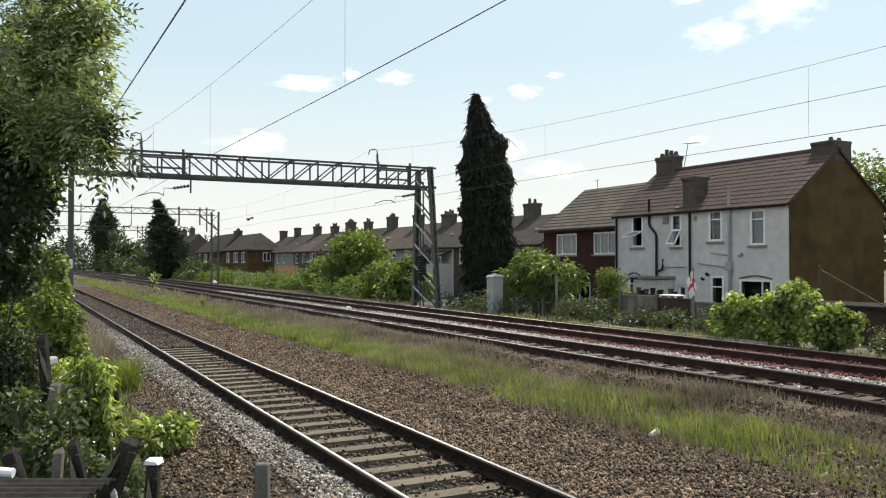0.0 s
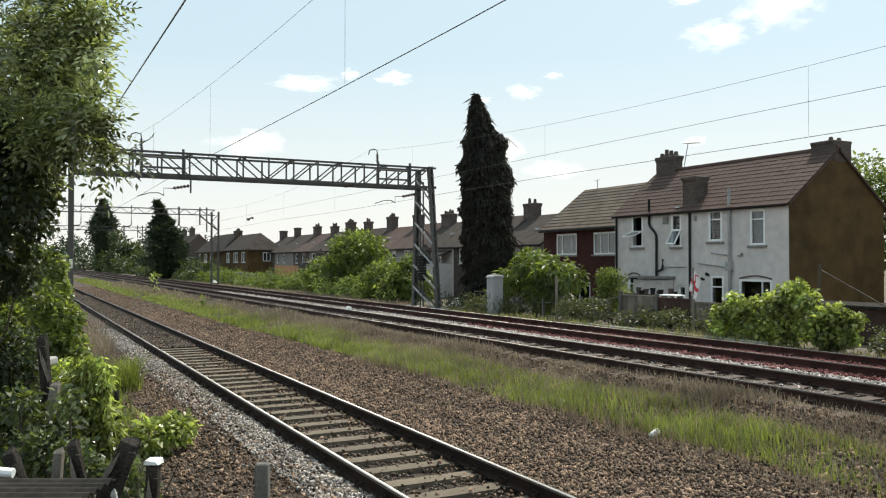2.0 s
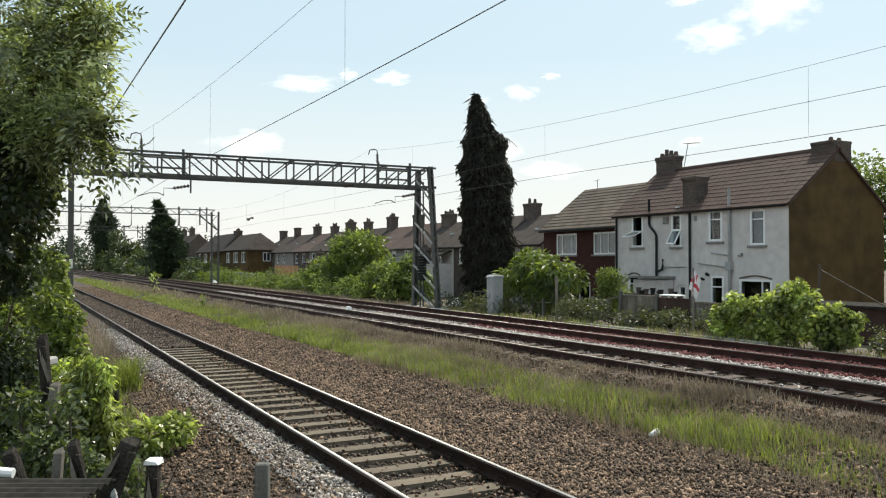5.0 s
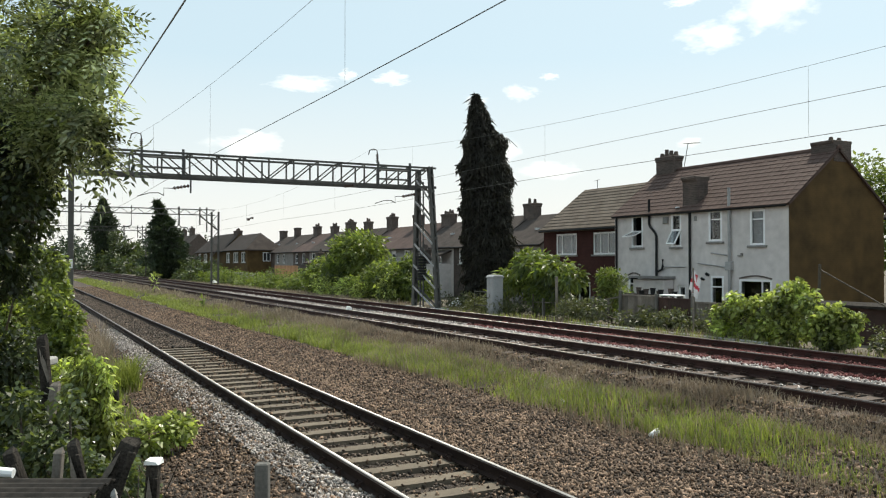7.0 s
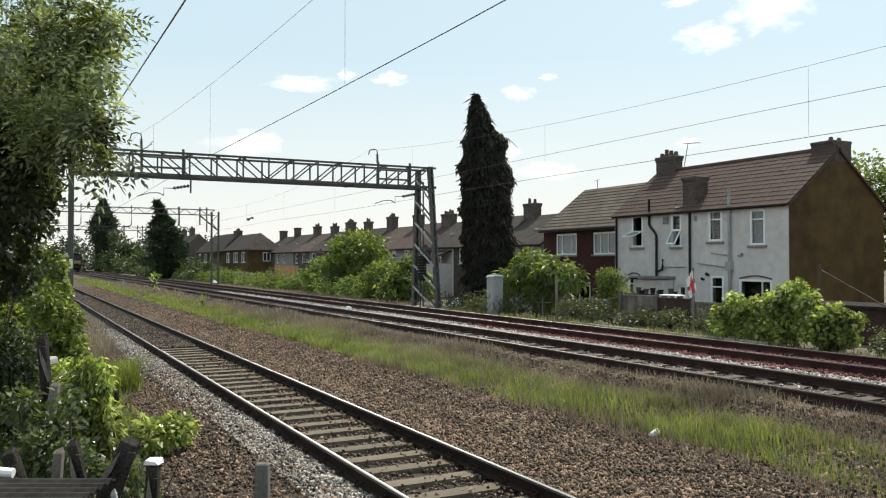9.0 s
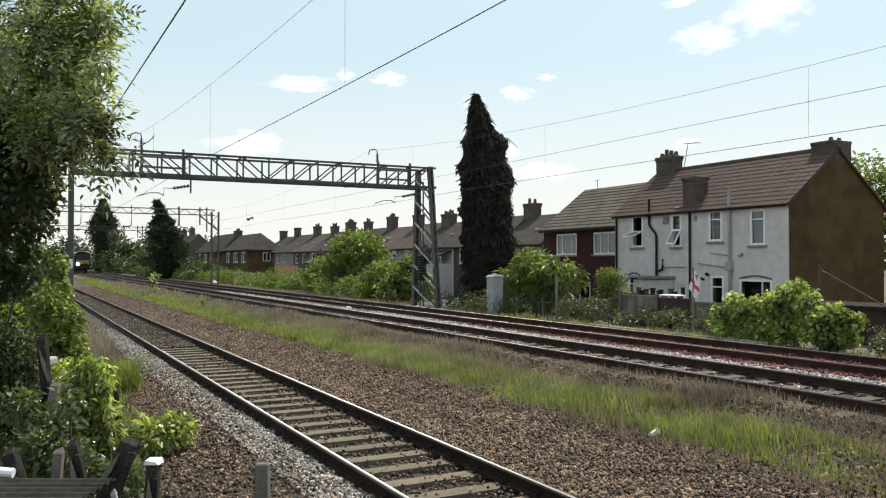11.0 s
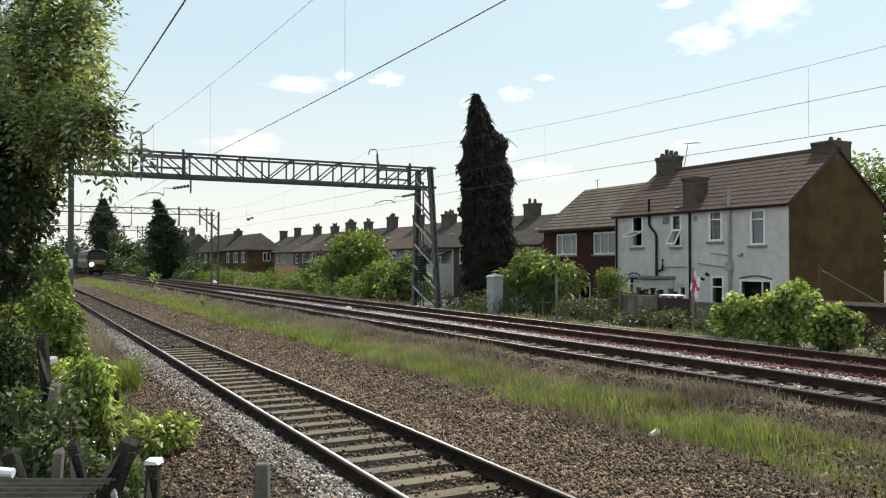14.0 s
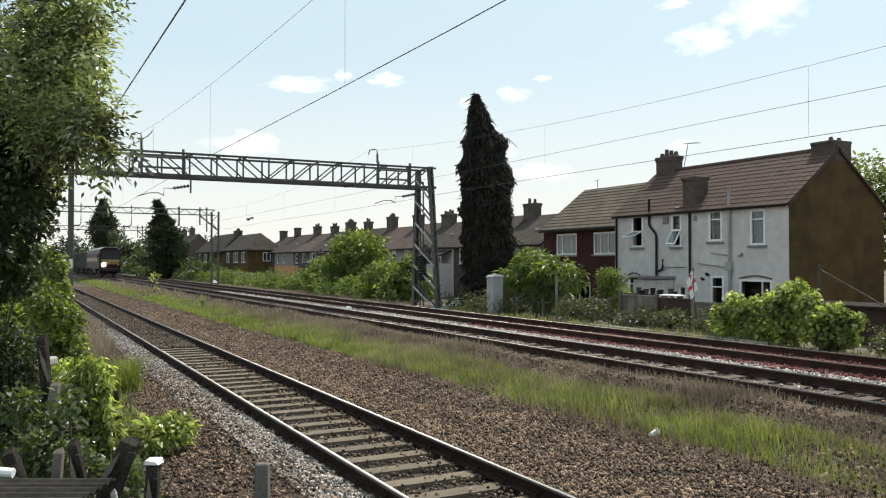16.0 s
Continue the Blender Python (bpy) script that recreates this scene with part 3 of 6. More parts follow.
def overhead_wire(x, z_wire, z_low, z_high, label):
    """Contact wire, sagging carrier and droppers of one track."""
    t = thing("overhead_wire", label, "overhead wire", group="overhead wires")
    part("contact_wire", Geo().tube([(x, -12 + 4 * i, z_wire + .03 * math.sin(i * .9)) for i in range(46)], .0062, 6), M_WIRE, t)
    if x > 10:
        part("section_insulator", Geo().box(x, 55, 5.4, .12, .5, .12).box(x, 55.9, 5.35, .16, .25, .16), M_INSULATOR, t)
    for a, b in SPANS:
        mid, half = (a + b) / 2, (b - a) / 2
        sag = lambda y: z_low + (z_high - z_low) * ((y - mid) / half) ** 2
        part("carrier_wire", Geo().tube([(x, a + (b - a) * i / 16, sag(a + (b - a) * i / 16)) for i in range(17)], .0038, 6), M_WIRE, t)
        for i in range(5):
            y = a + (b - a) * (i + .5) / 5
            part("dropper", Geo().tube([(x, y, z_wire), (x, y, sag(y))], .0027, 5), M_WIRE, t)
    return t


overhead_wire(4.25, 4.99, 6.64, 7.45, "thin copper wires hung over the near track")
overhead_wire(14.2, 4.95, 6.37, 7.45, "thin copper wires hung over the far track")
e = thing("earth_wire", "thick dark cable strung between the portals", "cable", group="cables")
part("cable", Geo().tube([(2.35, -12 + 4 * i, 6.51) for i in range(46)], .016, 6), M_WIRE, e)
e = thing("earth_wire", "dark cable strung along the outer masts", "cable", group="cables")
part("cable", Geo().tube([(17.95, -12 + 4 * i, 6.5) for i in range(46)], .0065, 6), M_WIRE, e)

# ---- houses ----
def wall_with_openings(length, height, openings, thick=0.28):
    """A wall in its own plane (u along, v up, outside at w = 0, inside at w = thick): blocks round the openings (u0, u1, v0, v1)."""
    us = sorted({0.0, length, *[o[0] for o in openings], *[o[1] for o in openings]})
    vs = sorted({0.0, height, *[o[2] for o in openings], *[o[3] for o in openings]})
    solid = lambda u, v: not any(o[0] < u < o[1] and o[2] < v < o[3] for o in openings) and 0 < u < length and 0 < v < height
    g = Geo()
    mids = lambda s: [(s[i] + s[i + 1]) / 2 for i in range(len(s) - 1)]
    for i, um in enumerate(mids(us)):
        for j, vm in enumerate(mids(vs)):
            if not solid(um, vm):
                continue
            u0, u1, v0, v1 = us[i], us[i + 1], vs[j], vs[j + 1]
            g.add([(u0, 0, v0), (u1, 0, v0), (u1, 0, v1), (u0, 0, v1)], [(0, 1, 2, 3)])
            g.add([(u0, thick, v0), (u1, thick, v0), (u1, thick, v1), (u0, thick, v1)], [(0, 1, 2, 3)])
            if not solid(um, v1 + .01):
                g.add([(u0, 0, v1), (u1, 0, v1), (u1, thick, v1), (u0, thick, v1)], [(0, 1, 2, 3)])
            if not solid(um, v0 - .01):
                g.add([(u0, 0, v0), (u1, 0, v0), (u1, thick, v0), (u0, thick, v0)], [(0, 1, 2, 3)])
            if not solid(u0 - .01, vm):
                g.add([(u0, 0, v0), (u0, thick, v0), (u0, thick, v1), (u0, 0, v1)], [(0, 1, 2, 3)])
            if not solid(u1 + .01, vm):
                g.add([(u1, 0, v0), (u1, thick, v0), (u1, thick, v1), (u1, 0, v1)], [(0, 1, 2, 3)])
    return g


def window_frame_geo(w, h, d=.07, t=.09):
    """A rectangular frame round the origin's lower left corner."""
    return (Geo().box(w / 2, 0, t / 2, w, d, t).box(w / 2, 0, h - t / 2, w, d, t)
            .box(t / 2, 0, h / 2, t, d, h - 2 * t).box(w - t / 2, 0, h / 2, t, d, h - 2 * t))


def add_window(parent, o, bars=(), sill=True, recess=.08, name="window", curtain=False, sash_tilt=None):
    """A window in the opening o of a wall whose space parent uses: frame, bars (u or v positions), panes, sill, a room
    box coloured near black for indoor shade.
    """
    u0, u1, v0, v1 = o
    w, h = u1 - u0, v1 - v0
    win = part(name, window_frame_geo(w, h), M_WHITE_FRAME, parent, "white plastic window frame", at=pose(u0, recess, v0))
    for kind, pos in bars:
        g = Geo().box(pos * w, 0, h / 2, .05, .055, h - .11) if kind == "u" else Geo().box(w / 2, 0, pos * h, w - .11, .055, .05)
        part("bar", g, M_WHITE_FRAME, win)
    if sash_tilt is None:
        pane = part("pane", Geo().box(w / 2, .01, h / 2, w - .1, .012, h - .1), M_GLASS, win)
        pane.visible_shadow = False
    else:
        lo, hi, tilt = sash_tilt
        pane = part("pane", Geo().box(w / 2, .01, (hi * h + h) / 2, w - .1, .012, h - hi * h - .05), M_GLASS, win)
        pane.visible_shadow = False
        sw, sh = w - .06, (hi - lo) * h
        sg = window_frame_geo(sw, sh, .05, .05)
        sg.v = [(x, y, z - sh) for x, y, z in sg.v]
        sash = part("open_sash", sg, M_WHITE_FRAME, win, "white casement tilted open", at=pose(.03, -.03, hi * h, -tilt))
        sp = part("sash_pane", Geo().box(sw / 2, .01, -sh / 2, sw - .08, .012, sh - .08), M_GLASS, sash)
        sp.visible_shadow = False
    if sill:
        part("sill", Geo().box(w / 2, -recess / 2 - .02, -.045, w + .2, recess + .12, .09), M_SILL, win, "grey stone sill", bevel=.012)
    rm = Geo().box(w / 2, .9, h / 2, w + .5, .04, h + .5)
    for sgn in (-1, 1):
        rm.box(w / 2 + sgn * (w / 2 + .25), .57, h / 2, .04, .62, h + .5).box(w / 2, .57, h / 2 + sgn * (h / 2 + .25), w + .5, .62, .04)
    part("room", rm, M_ROOM_SHADE, win)
    if curtain:
        g = Geo()
        n = 24
        for i in range(n):
            a, b = w * i / n, w * (i + 1) / n
            za, zb = .13 + .03 * math.sin(i * 2.1), .13 + .03 * math.sin((i + 1) * 2.1)
            g.add([(a, za, .05), (b, zb, .05), (b, zb, h - .05), (a, za, h - .05)], [(0, 1, 2, 3)])
            g.add([(a, za + .01, .05), (b, zb + .01, .05), (b, zb + .01, h - .05), (a, za + .01, h - .05)], [(3, 2, 1, 0)])
        part("curtain", g, M_CURTAIN, win, "pale net curtain")
    return win


def chimney(parent, x, y, z0, z1, sx, sy, pots=3, mat=None, name="chimney"):
    """A brick stack with an oversailing cap and clay pots."""
    g = Geo().box(x, y, (z0 + z1) / 2, sx, sy, z1 - z0)
    g.box(x, y, z1 - .2, sx + .06, sy + .06, .1).box(x, y, z1 - .08, sx + .1, sy + .1, .12)
    c = part(name, g, mat or M_BRICK_DARK, parent, "sooty brick chimney stack", bevel=.015)
    for i in range(pots):
        yy = y + (i - (pots - 1) / 2) * (sy / max(pots, 1))
        hp = .2 + .16 * ((i * 7 + int(y * 3)) % 3) / 2
        part("pot", Geo().tube([(x, yy, z1 - .04), (x, yy, z1 + .06), (x, yy, z1 + .1), (x, yy, z1 + hp - .04), (x, yy, z1 + hp)], .12, 8, .085), M_BRICK_DARK, c)
    return c


TILE_COURSE = Geo().box(.17, 0, 0, .338, .38, .02).tube([(.33, -.18, .008), (.33, .18, .008)], .014, 5)


def tiled_slope(parent, y0, y1, x0, z0, x1, z1, tile_mat, as_parts=300):
    """Interlocking tiles on a slope that rises from (x0, z0) at the eave to (x1, z1) at the ridge."""
    run = math.hypot(x1 - x0, z1 - z0)
    rows, cols = int(run / .3), int(abs(y1 - y0) / .33)
    ang = math.atan2(z1 - z0, x1 - x0)
    tile = TILE_COURSE.mesh("tile", tile_mat)
    frame_m = Matrix(((0, math.cos(ang), -math.sin(ang), 0), (1, 0, 0, 0), (0, math.sin(ang), math.cos(ang), 0), (0, 0, 0, 1)))
    rest, made = Geo(), 0
    rng = np.random.default_rng(9)
    dy = (y1 - y0) / cols
    for c in range(cols):
        for r in range(rows + 1):
            d = min(r * run / rows + .1, run - .1)
            p = (x0 + math.cos(ang) * d - math.sin(ang) * .035, y0 + c * dy, z0 + math.sin(ang) * d + math.cos(ang) * .035)
            m = Matrix.Translation(p) @ frame_m @ pose(0, 0, rng.uniform(-.004, .004), -3.0 + rng.uniform(-.6, .6), rng.uniform(-.6, .6), 0)
            if made < as_parts:
                part("tile", tile, None, parent, at=m)
                made += 1
            else:
                rest.add([m @ Vector(v) for v in TILE_COURSE.v], TILE_COURSE.f)
    if rest.v:
        me = bpy.data.meshes.new("tiles")
        me.from_pydata(rest.v, [], rest.f)
        me.materials.append(tile_mat)
        tagged(new_child("tiles", me, parent), kind="stuff")


def new_child(name, me, parent):
    ob = new(name, me)
    ob.parent = parent
    return ob


GARDEN = -0.1
# white terrace: rear wall at x = 25.5, from y = 21 to y = 31, ridge at x = 28.25
HX, HY0, HY1, EAVE, RIDGE_X, RIDGE_Z, BACK_X = 25.5, 21.0, 30.95, 4.70, 28.25, 6.82, 31.0


def white_house(y0, y1, label, openings, gable_wall, end):
    """One house of the terrace. Wall space: u runs from y1 towards y0, w away from the line."""
    t = thing("house", label, "house", group="terraced houses")
    length = y1 - y0
    wm = Matrix.Translation((HX, y1, GARDEN)) @ Matrix(((0, 1, 0, 0), (-1, 0, 0, 0), (0, 0, 1, 0), (0, 0, 0, 1)))
    wall = part("rear_wall", wall_with_openings(length, EAVE - GARDEN, openings), M_RENDER, t, at=wm)
    part("front_wall", Geo().box(BACK_X - .14, (y0 + y1) / 2, (EAVE + GARDEN) / 2, .28, length, EAVE - GARDEN), M_GREY_RENDER, t)
    outline = [(HX + .01, GARDEN), (BACK_X - .01, GARDEN), (BACK_X - .01, EAVE), (RIDGE_X, RIDGE_Z - .04), (HX + .01, EAVE)]
    part("party_wall", Geo().prism(outline, y1 - .24, y1 - .02), M_GREY_RENDER, t)
    if gable_wall:
        part("gable_wall", Geo().prism([(HX - .003, GARDEN), (BACK_X + .003, GARDEN), (BACK_X + .003, EAVE), (RIDGE_X, RIDGE_Z - .04), (HX - .003, EAVE)], y0 - .02, y0 - .003), M_GABLE, t, "bare brown brick gable end")
    over = .12
    slope = (RIDGE_Z - EAVE) / (RIDGE_X - HX)
    g = Geo()
    for xa, za, xb, zb in ((HX - .1, EAVE - .1 * slope, RIDGE_X, RIDGE_Z), (BACK_X + .25, EAVE - .25 * slope, RIDGE_X, RIDGE_Z)):
        g.add([(xa, y0 - over * end, za), (xa, y1, za), (xb, y1, zb), (xb, y0 - over * end, zb), (xa, y0 - over * end, za - .1), (xa, y1, za - .1), (xb, y1, zb - .1), (xb, y0 - over * end, zb - .1)],
              [(0, 1, 2, 3), (7, 6, 5, 4), (0, 4, 5, 1), (1, 5, 6, 2), (2, 6, 7, 3), (3, 7, 4, 0)])
    roof = part("roof", g, M_ROOF, t, "brown tiled pitched roof")
    tiled_slope(roof, y0 - over * end, y1, HX - .13, EAVE - .13 * slope, RIDGE_X, RIDGE_Z, M_ROOF, 300)
    part("ridge_tiles", Geo().tube([(RIDGE_X, y0 - over * end, RIDGE_Z + .01), (RIDGE_X, y1, RIDGE_Z + .01)], .12, 8), M_ROOF, roof)
    part("gutter", Geo().tube([(HX - .17, y0, EAVE - .17 * slope - .03), (HX - .17, y1, EAVE - .17 * slope - .03)], .05, 8), M_PIPE, t, "black gutter")
    part("fascia", Geo().box(HX - .05, (y0 + y1) / 2, EAVE - .1, .08, length, .1), M_PIPE, t)
    return t, wall


white_left, wall_l = white_house(25.95, HY1, "white rendered two-storey terraced house with windows tilted open", [(1.21, 1.98, 3.19, 4.65), (3.81, 4.41, 3.17, 4.62), (1.0, 1.74, .95, 1.88), (4.2, 4.66, .0, 1.51)], False, 0)
white_right, wall_r = white_house(HY0, 25.95, "white rendered end-of-terrace house with bare brown brick gable", [(.98, 1.71, 3.36, 4.65), (3.13, 3.86, 3.16, 4.57), (1.09, 1.79, .05, 1.95), (2.6, 4.18, .95, 1.84)], True, 1)
add_window(wall_l, (1.21, 1.98, 3.19, 4.65), [("v", .5)], sash_tilt=(.05, .5, 68), recess=.025)
add_window(wall_l, (3.81, 4.41, 3.17, 4.62), [("v", .52)], sash_tilt=(.02, .5, 30), recess=.025)
add_window(wall_l, (1.0, 1.74, .95, 1.88), [("v", .6)], recess=.02)
add_window(wall_l, (4.2, 4.66, .0, 1.51), [], sill=False)
add_window(wall_r, (.98, 1.71, 3.36, 4.65), [("v", .7)], recess=.03)
add_window(wall_r, (3.13, 3.86, 3.16, 4.57), [("v", .72)], curtain=True, recess=.04)
add_window(wall_r, (1.09, 1.79, .05, 1.95), [("v", .76), ("v", .3)], sill=False, name="back_door", recess=.02)
add_window(wall_r, (2.6, 4.18, .95, 1.84), [("u", .7)], recess=.02)
# shallow brick arches over the lower openings
for wl, (u0, u1, v) in ((wall_r, (2.6, 4.18, 1.84)), (wall_l, (.95, 1.8, 1.88)), (wall_r, (3.13, 3.86, 4.57))):
    g = Geo()
    for i in range(8):
        a, b = i / 8, (i + 1) / 8
        ya, yb = v + .02 + .11 * math.sin(math.pi * a), v + .02 + .11 * math.sin(math.pi * b)
        g.beam((u0 + (u1 - u0) * a, -.012, ya), (u0 + (u1 - u0) * b, -.012, yb), .04, .06)
    part("arch", g, M_BRICK_DARK, wl, "dark arched brick lintel")


def on_wall(wall, pts, r, mat, label=""):
    """Pipework fixed to a wall, in the wall's plane."""
    part("pipe", Geo().tube([(u, -r - .03, v) for u, v in pts], r, 8), mat, wall, label)


on_wall(wall_l, [(2.48, 5.35), (2.48, 4.25), (2.55, 4.1), (2.88, 3.82), (2.95, 3.65), (2.95, 1.85)], .055, M_PIPE, "black soil pipe")
on_wall(wall_l, [(2.95, 2.05), (3.12, 2.12), (3.3, 2.2), (3.34, 2.35), (3.34, 2.64)], .05, M_PIPE, "black soil pipe")
on_wall(wall_l, [(4.98, 4.75), (4.98, .1)], .05, M_PIPE, "black rainwater pipe")
on_wall(wall_l, [(.2, 4.7), (.2, .1)], .05, M_PIPE, "black rainwater pipe")
on_wall(wall_l, [(3.4, 2.3), (4.68, 2.3)], .025, M_PIPE_GREY)
on_wall(wall_r, [(2.16, 5.5), (2.16, .1)], .06, M_PIPE_GREY, "grey soil pipe")
on_wall(wall_r, [(.43, 2.47), (2.06, 2.29)], .028, M_PIPE_GREY)
on_wall(wall_r, [(1.16, 2.89), (2.0, 2.79)], .028, M_PIPE_GREY)
part("hopper", Geo().box(2.16, -.1, 2.35, .3, .18, .35), M_PIPE_GREY, wall_r, bevel=.02)
part("vent", Geo().box(3.5, -.05, 4.35, .3, .1, .3), M_SILL, wall_l, "grey vent cowl", bevel=.02)
part("wall_lamp", Geo().tube([(.98, -.02, 1.98), (.98, -.12, 2.0), (.98, -.16, 2.05)], .06, 8), M_PIPE, wall_r)
part("wall_lamp", Geo().tube([(.72, -.02, 1.78), (.72, -.12, 1.8), (.72, -.16, 1.85)], .05, 8), M_PIPE, wall_r)
part("vent", Geo().box(.25, -.02, 4.35, .14, .04, .2), M_SILL, wall_r)
part("vent", Geo().box(2.75, -.04, 2.8, .05, .08, .12).box(2.65, -.04, 2.76, .2, .05, .04), M_SILL, wall_r)

chimney(white_left, 28.25, 30.2, 6.0, 7.55, .55, 1.25, 4)
stack = part("chimney", Geo().prism([(28.0, 6.3), (29.05, 6.3), (29.05, 7.0), (29.1, 7.04), (29.1, 7.14), (27.95, 7.14), (27.95, 7.04), (28.0, 7.0)], 20.965, 22.0), M_BRICK_DARK, white_right, "sooty brick chimney stack", bevel=.02)
for k in range(6):
    part("broken_pot", Geo().tube([(28.12 + .16 * k, 21.2 + .1 * (k % 3), 7.1), (28.12 + .16 * k, 21.2 + .1 * (k % 3), 7.2 + .05 * ((k * 5) % 3))], .1, 7, .07), M_BRICK_DARK, stack)
c2 = part("chimney_breast", Geo().prism([(25.62, 4.7), (26.3, 4.7), (26.3, 5.85), (26.4, 5.95), (26.4, 6.08), (25.52, 6.08), (25.52, 5.95), (25.62, 5.85)], 25.75, 26.6), M_BRICK_DARK, white_right, "sooty square stack near the eaves", bevel=.03)
part("flashing", Geo().box(25.55, 26.72, 4.78, .25, .22, .05), M_CURTAIN, white_right)
part("lean_to", Geo().box(25.2, 28.0, .8, .55, 2.0, 1.7), M_RENDER, white_left, "small rendered lean-to", bevel=.02)
part("lean_to_roof", Geo().box(25.15, 28.0, 1.74, .75, 2.2, .1).beam((24.8, 29.1, 1.7), (24.8, 30.1, 1.1), .08, .1), M_SILL, white_left, "dark felt roof edge with a sloping brace")
a = thing("aerial", "thin metal television aerial on the chimney", "aerial", pose(28.2, 29.15, 6.9))
part("mast", Geo().tube([(0, 0, 0), (0.05, -.22, 1.15)], .02, 6), M_PIPE_GREY, a)
part("boom", Geo().tube([(0.05, .05, 1.15), (.05, -.95, 1.08)], .014, 5), M_PIPE_GREY, a)
for i in range(5):
    part("element", Geo().tube([(-.2, -.1 - i * .18, 1.14 - i * .012), (.3, -.1 - i * .18, 1.14 - i * .012)], .008, 4), M_PIPE_GREY, a)


def hip_house(name, label, x0, x1, y0, y1, eave, ridge, wall_mat, hip0=0.0, hip1=0.0, base=GARDEN, windows=(), group="terraced houses", tiles=False):
    """A house with its ridge along y; hip0 and hip1 pull the ridge's ends in."""
    t = thing(name, label, "house", group=group)
    wm = Matrix.Translation((x0, y1, base)) @ Matrix(((0, 1, 0, 0), (-1, 0, 0, 0), (0, 0, 1, 0), (0, 0, 0, 1)))
    wall = part("rear_wall", wall_with_openings(y1 - y0, eave - base, [w[:4] for w in windows]), wall_mat, t, at=wm)
    xm = (x0 + x1) / 2
    for yy, hip in ((y0 + .12, hip0), (y1 - .12, hip1)):
        top = [] if hip else [(xm, ridge - .05)]
        part("end_wall", Geo().prism([(x0 + .02, base), (x1 - .02, base), (x1 - .02, eave)] + top + [(x0 + .02, eave)], yy - .1, yy + .1), wall_mat, t)
    part("front_wall", Geo().box(x1 - .12, (y0 + y1) / 2, (eave + base) / 2, .24, y1 - y0 - .4, eave - base), wall_mat, t)
    o, s = .3, (ridge - eave) / (xm - x0)
    ze = eave - o * s
    ya, yb = y0 - (o if hip0 else .02), y1 + (o if hip1 else .02)
    top = [(x0 - o, ya, ze), (x1 + o, ya, ze), (x1 + o, yb, ze), (x0 - o, yb, ze), (xm, ya + hip0, ridge), (xm, yb - hip1, ridge)]
    faces = [(0, 4, 5, 3), (1, 2, 5, 4), (6, 9, 11, 10), (7, 10, 11, 8), (0, 3, 9, 6), (1, 7, 8, 2)]
    faces += [(0, 1, 4), (6, 10, 7), (0, 6, 7, 1)] if hip0 else [(0, 4, 10, 6), (4, 1, 7, 10)]
    faces += [(2, 3, 5), (8, 11, 9), (3, 2, 8, 9)] if hip1 else [(3, 5, 11, 9), (5, 2, 8, 11)]
    g = Geo().add(top + [(a, b, c - .12) for a, b, c in top], faces)
    roof = part("roof", g, M_ROOF_OLD if tiles else M_ROOF_PLAIN, t, "grey-brown tiled roof")
    if tiles:
        run = math.hypot(xm - x0 + o, ridge - ze)
        n = int(run / .3)
        for i in range(n):
            k = (i + .4) / n
            x, z = x0 - o + (xm - x0 + o) * k, ze + (ridge - ze) * k
            k2 = (i + 1.15) / n
            x2, z2 = x0 - o + (xm - x0 + o) * min(k2, 1), ze + (ridge - ze) * min(k2, 1)
            x, z = x0 - o + (xm - x0 + o) * i / n, ze + (ridge - ze) * i / n
            part("tile_course", Geo().prism([(x, z + .045), (x, z + .02), (x2, z2), (x2, z2 + .012)], ya + hip0 * i / n + .02, yb - hip1 * i / n - .02), M_ROOF_OLD, roof)
    part("gutter", Geo().tube([(x0 - o - .03, ya, ze - .05), (x0 - o - .03, yb, ze - .05)], .055, 6), M_PIPE, t)
    for w in windows:
        add_window(wall, w[:4], w[4], recess=.06, curtain=w[5])
    return t


red_house = hip_house("house", "dark red brick house with pitched brown tiled roof", 26.5, 32.3, 31.05, 38.35, 4.4, 6.6, M_RED_BRICK, 0.0, 0.0,
                      windows=[(1.2, 3.05, 2.9, 4.05, [("u", .28), ("u", .75)], True), (4.45, 6.35, 2.9, 4.05, [("u", .3), ("u", .62)], True), (2.3, 4.2, .4, 1.5, [("u", .5)], False)], tiles=True)
part("eave_board", Geo().box(26.3, 34.7, 4.12, .05, 7.2, .12), M_SILL, red_house)
part("aerial", Geo().tube([(29.4, 37.2, 6.4), (29.4, 37.2, 7.1)], .02, 5).tube([(29.4, 37.0, 7.1), (29.4, 37.5, 7.05)], .015, 5), M_PIPE_GREY, red_house)

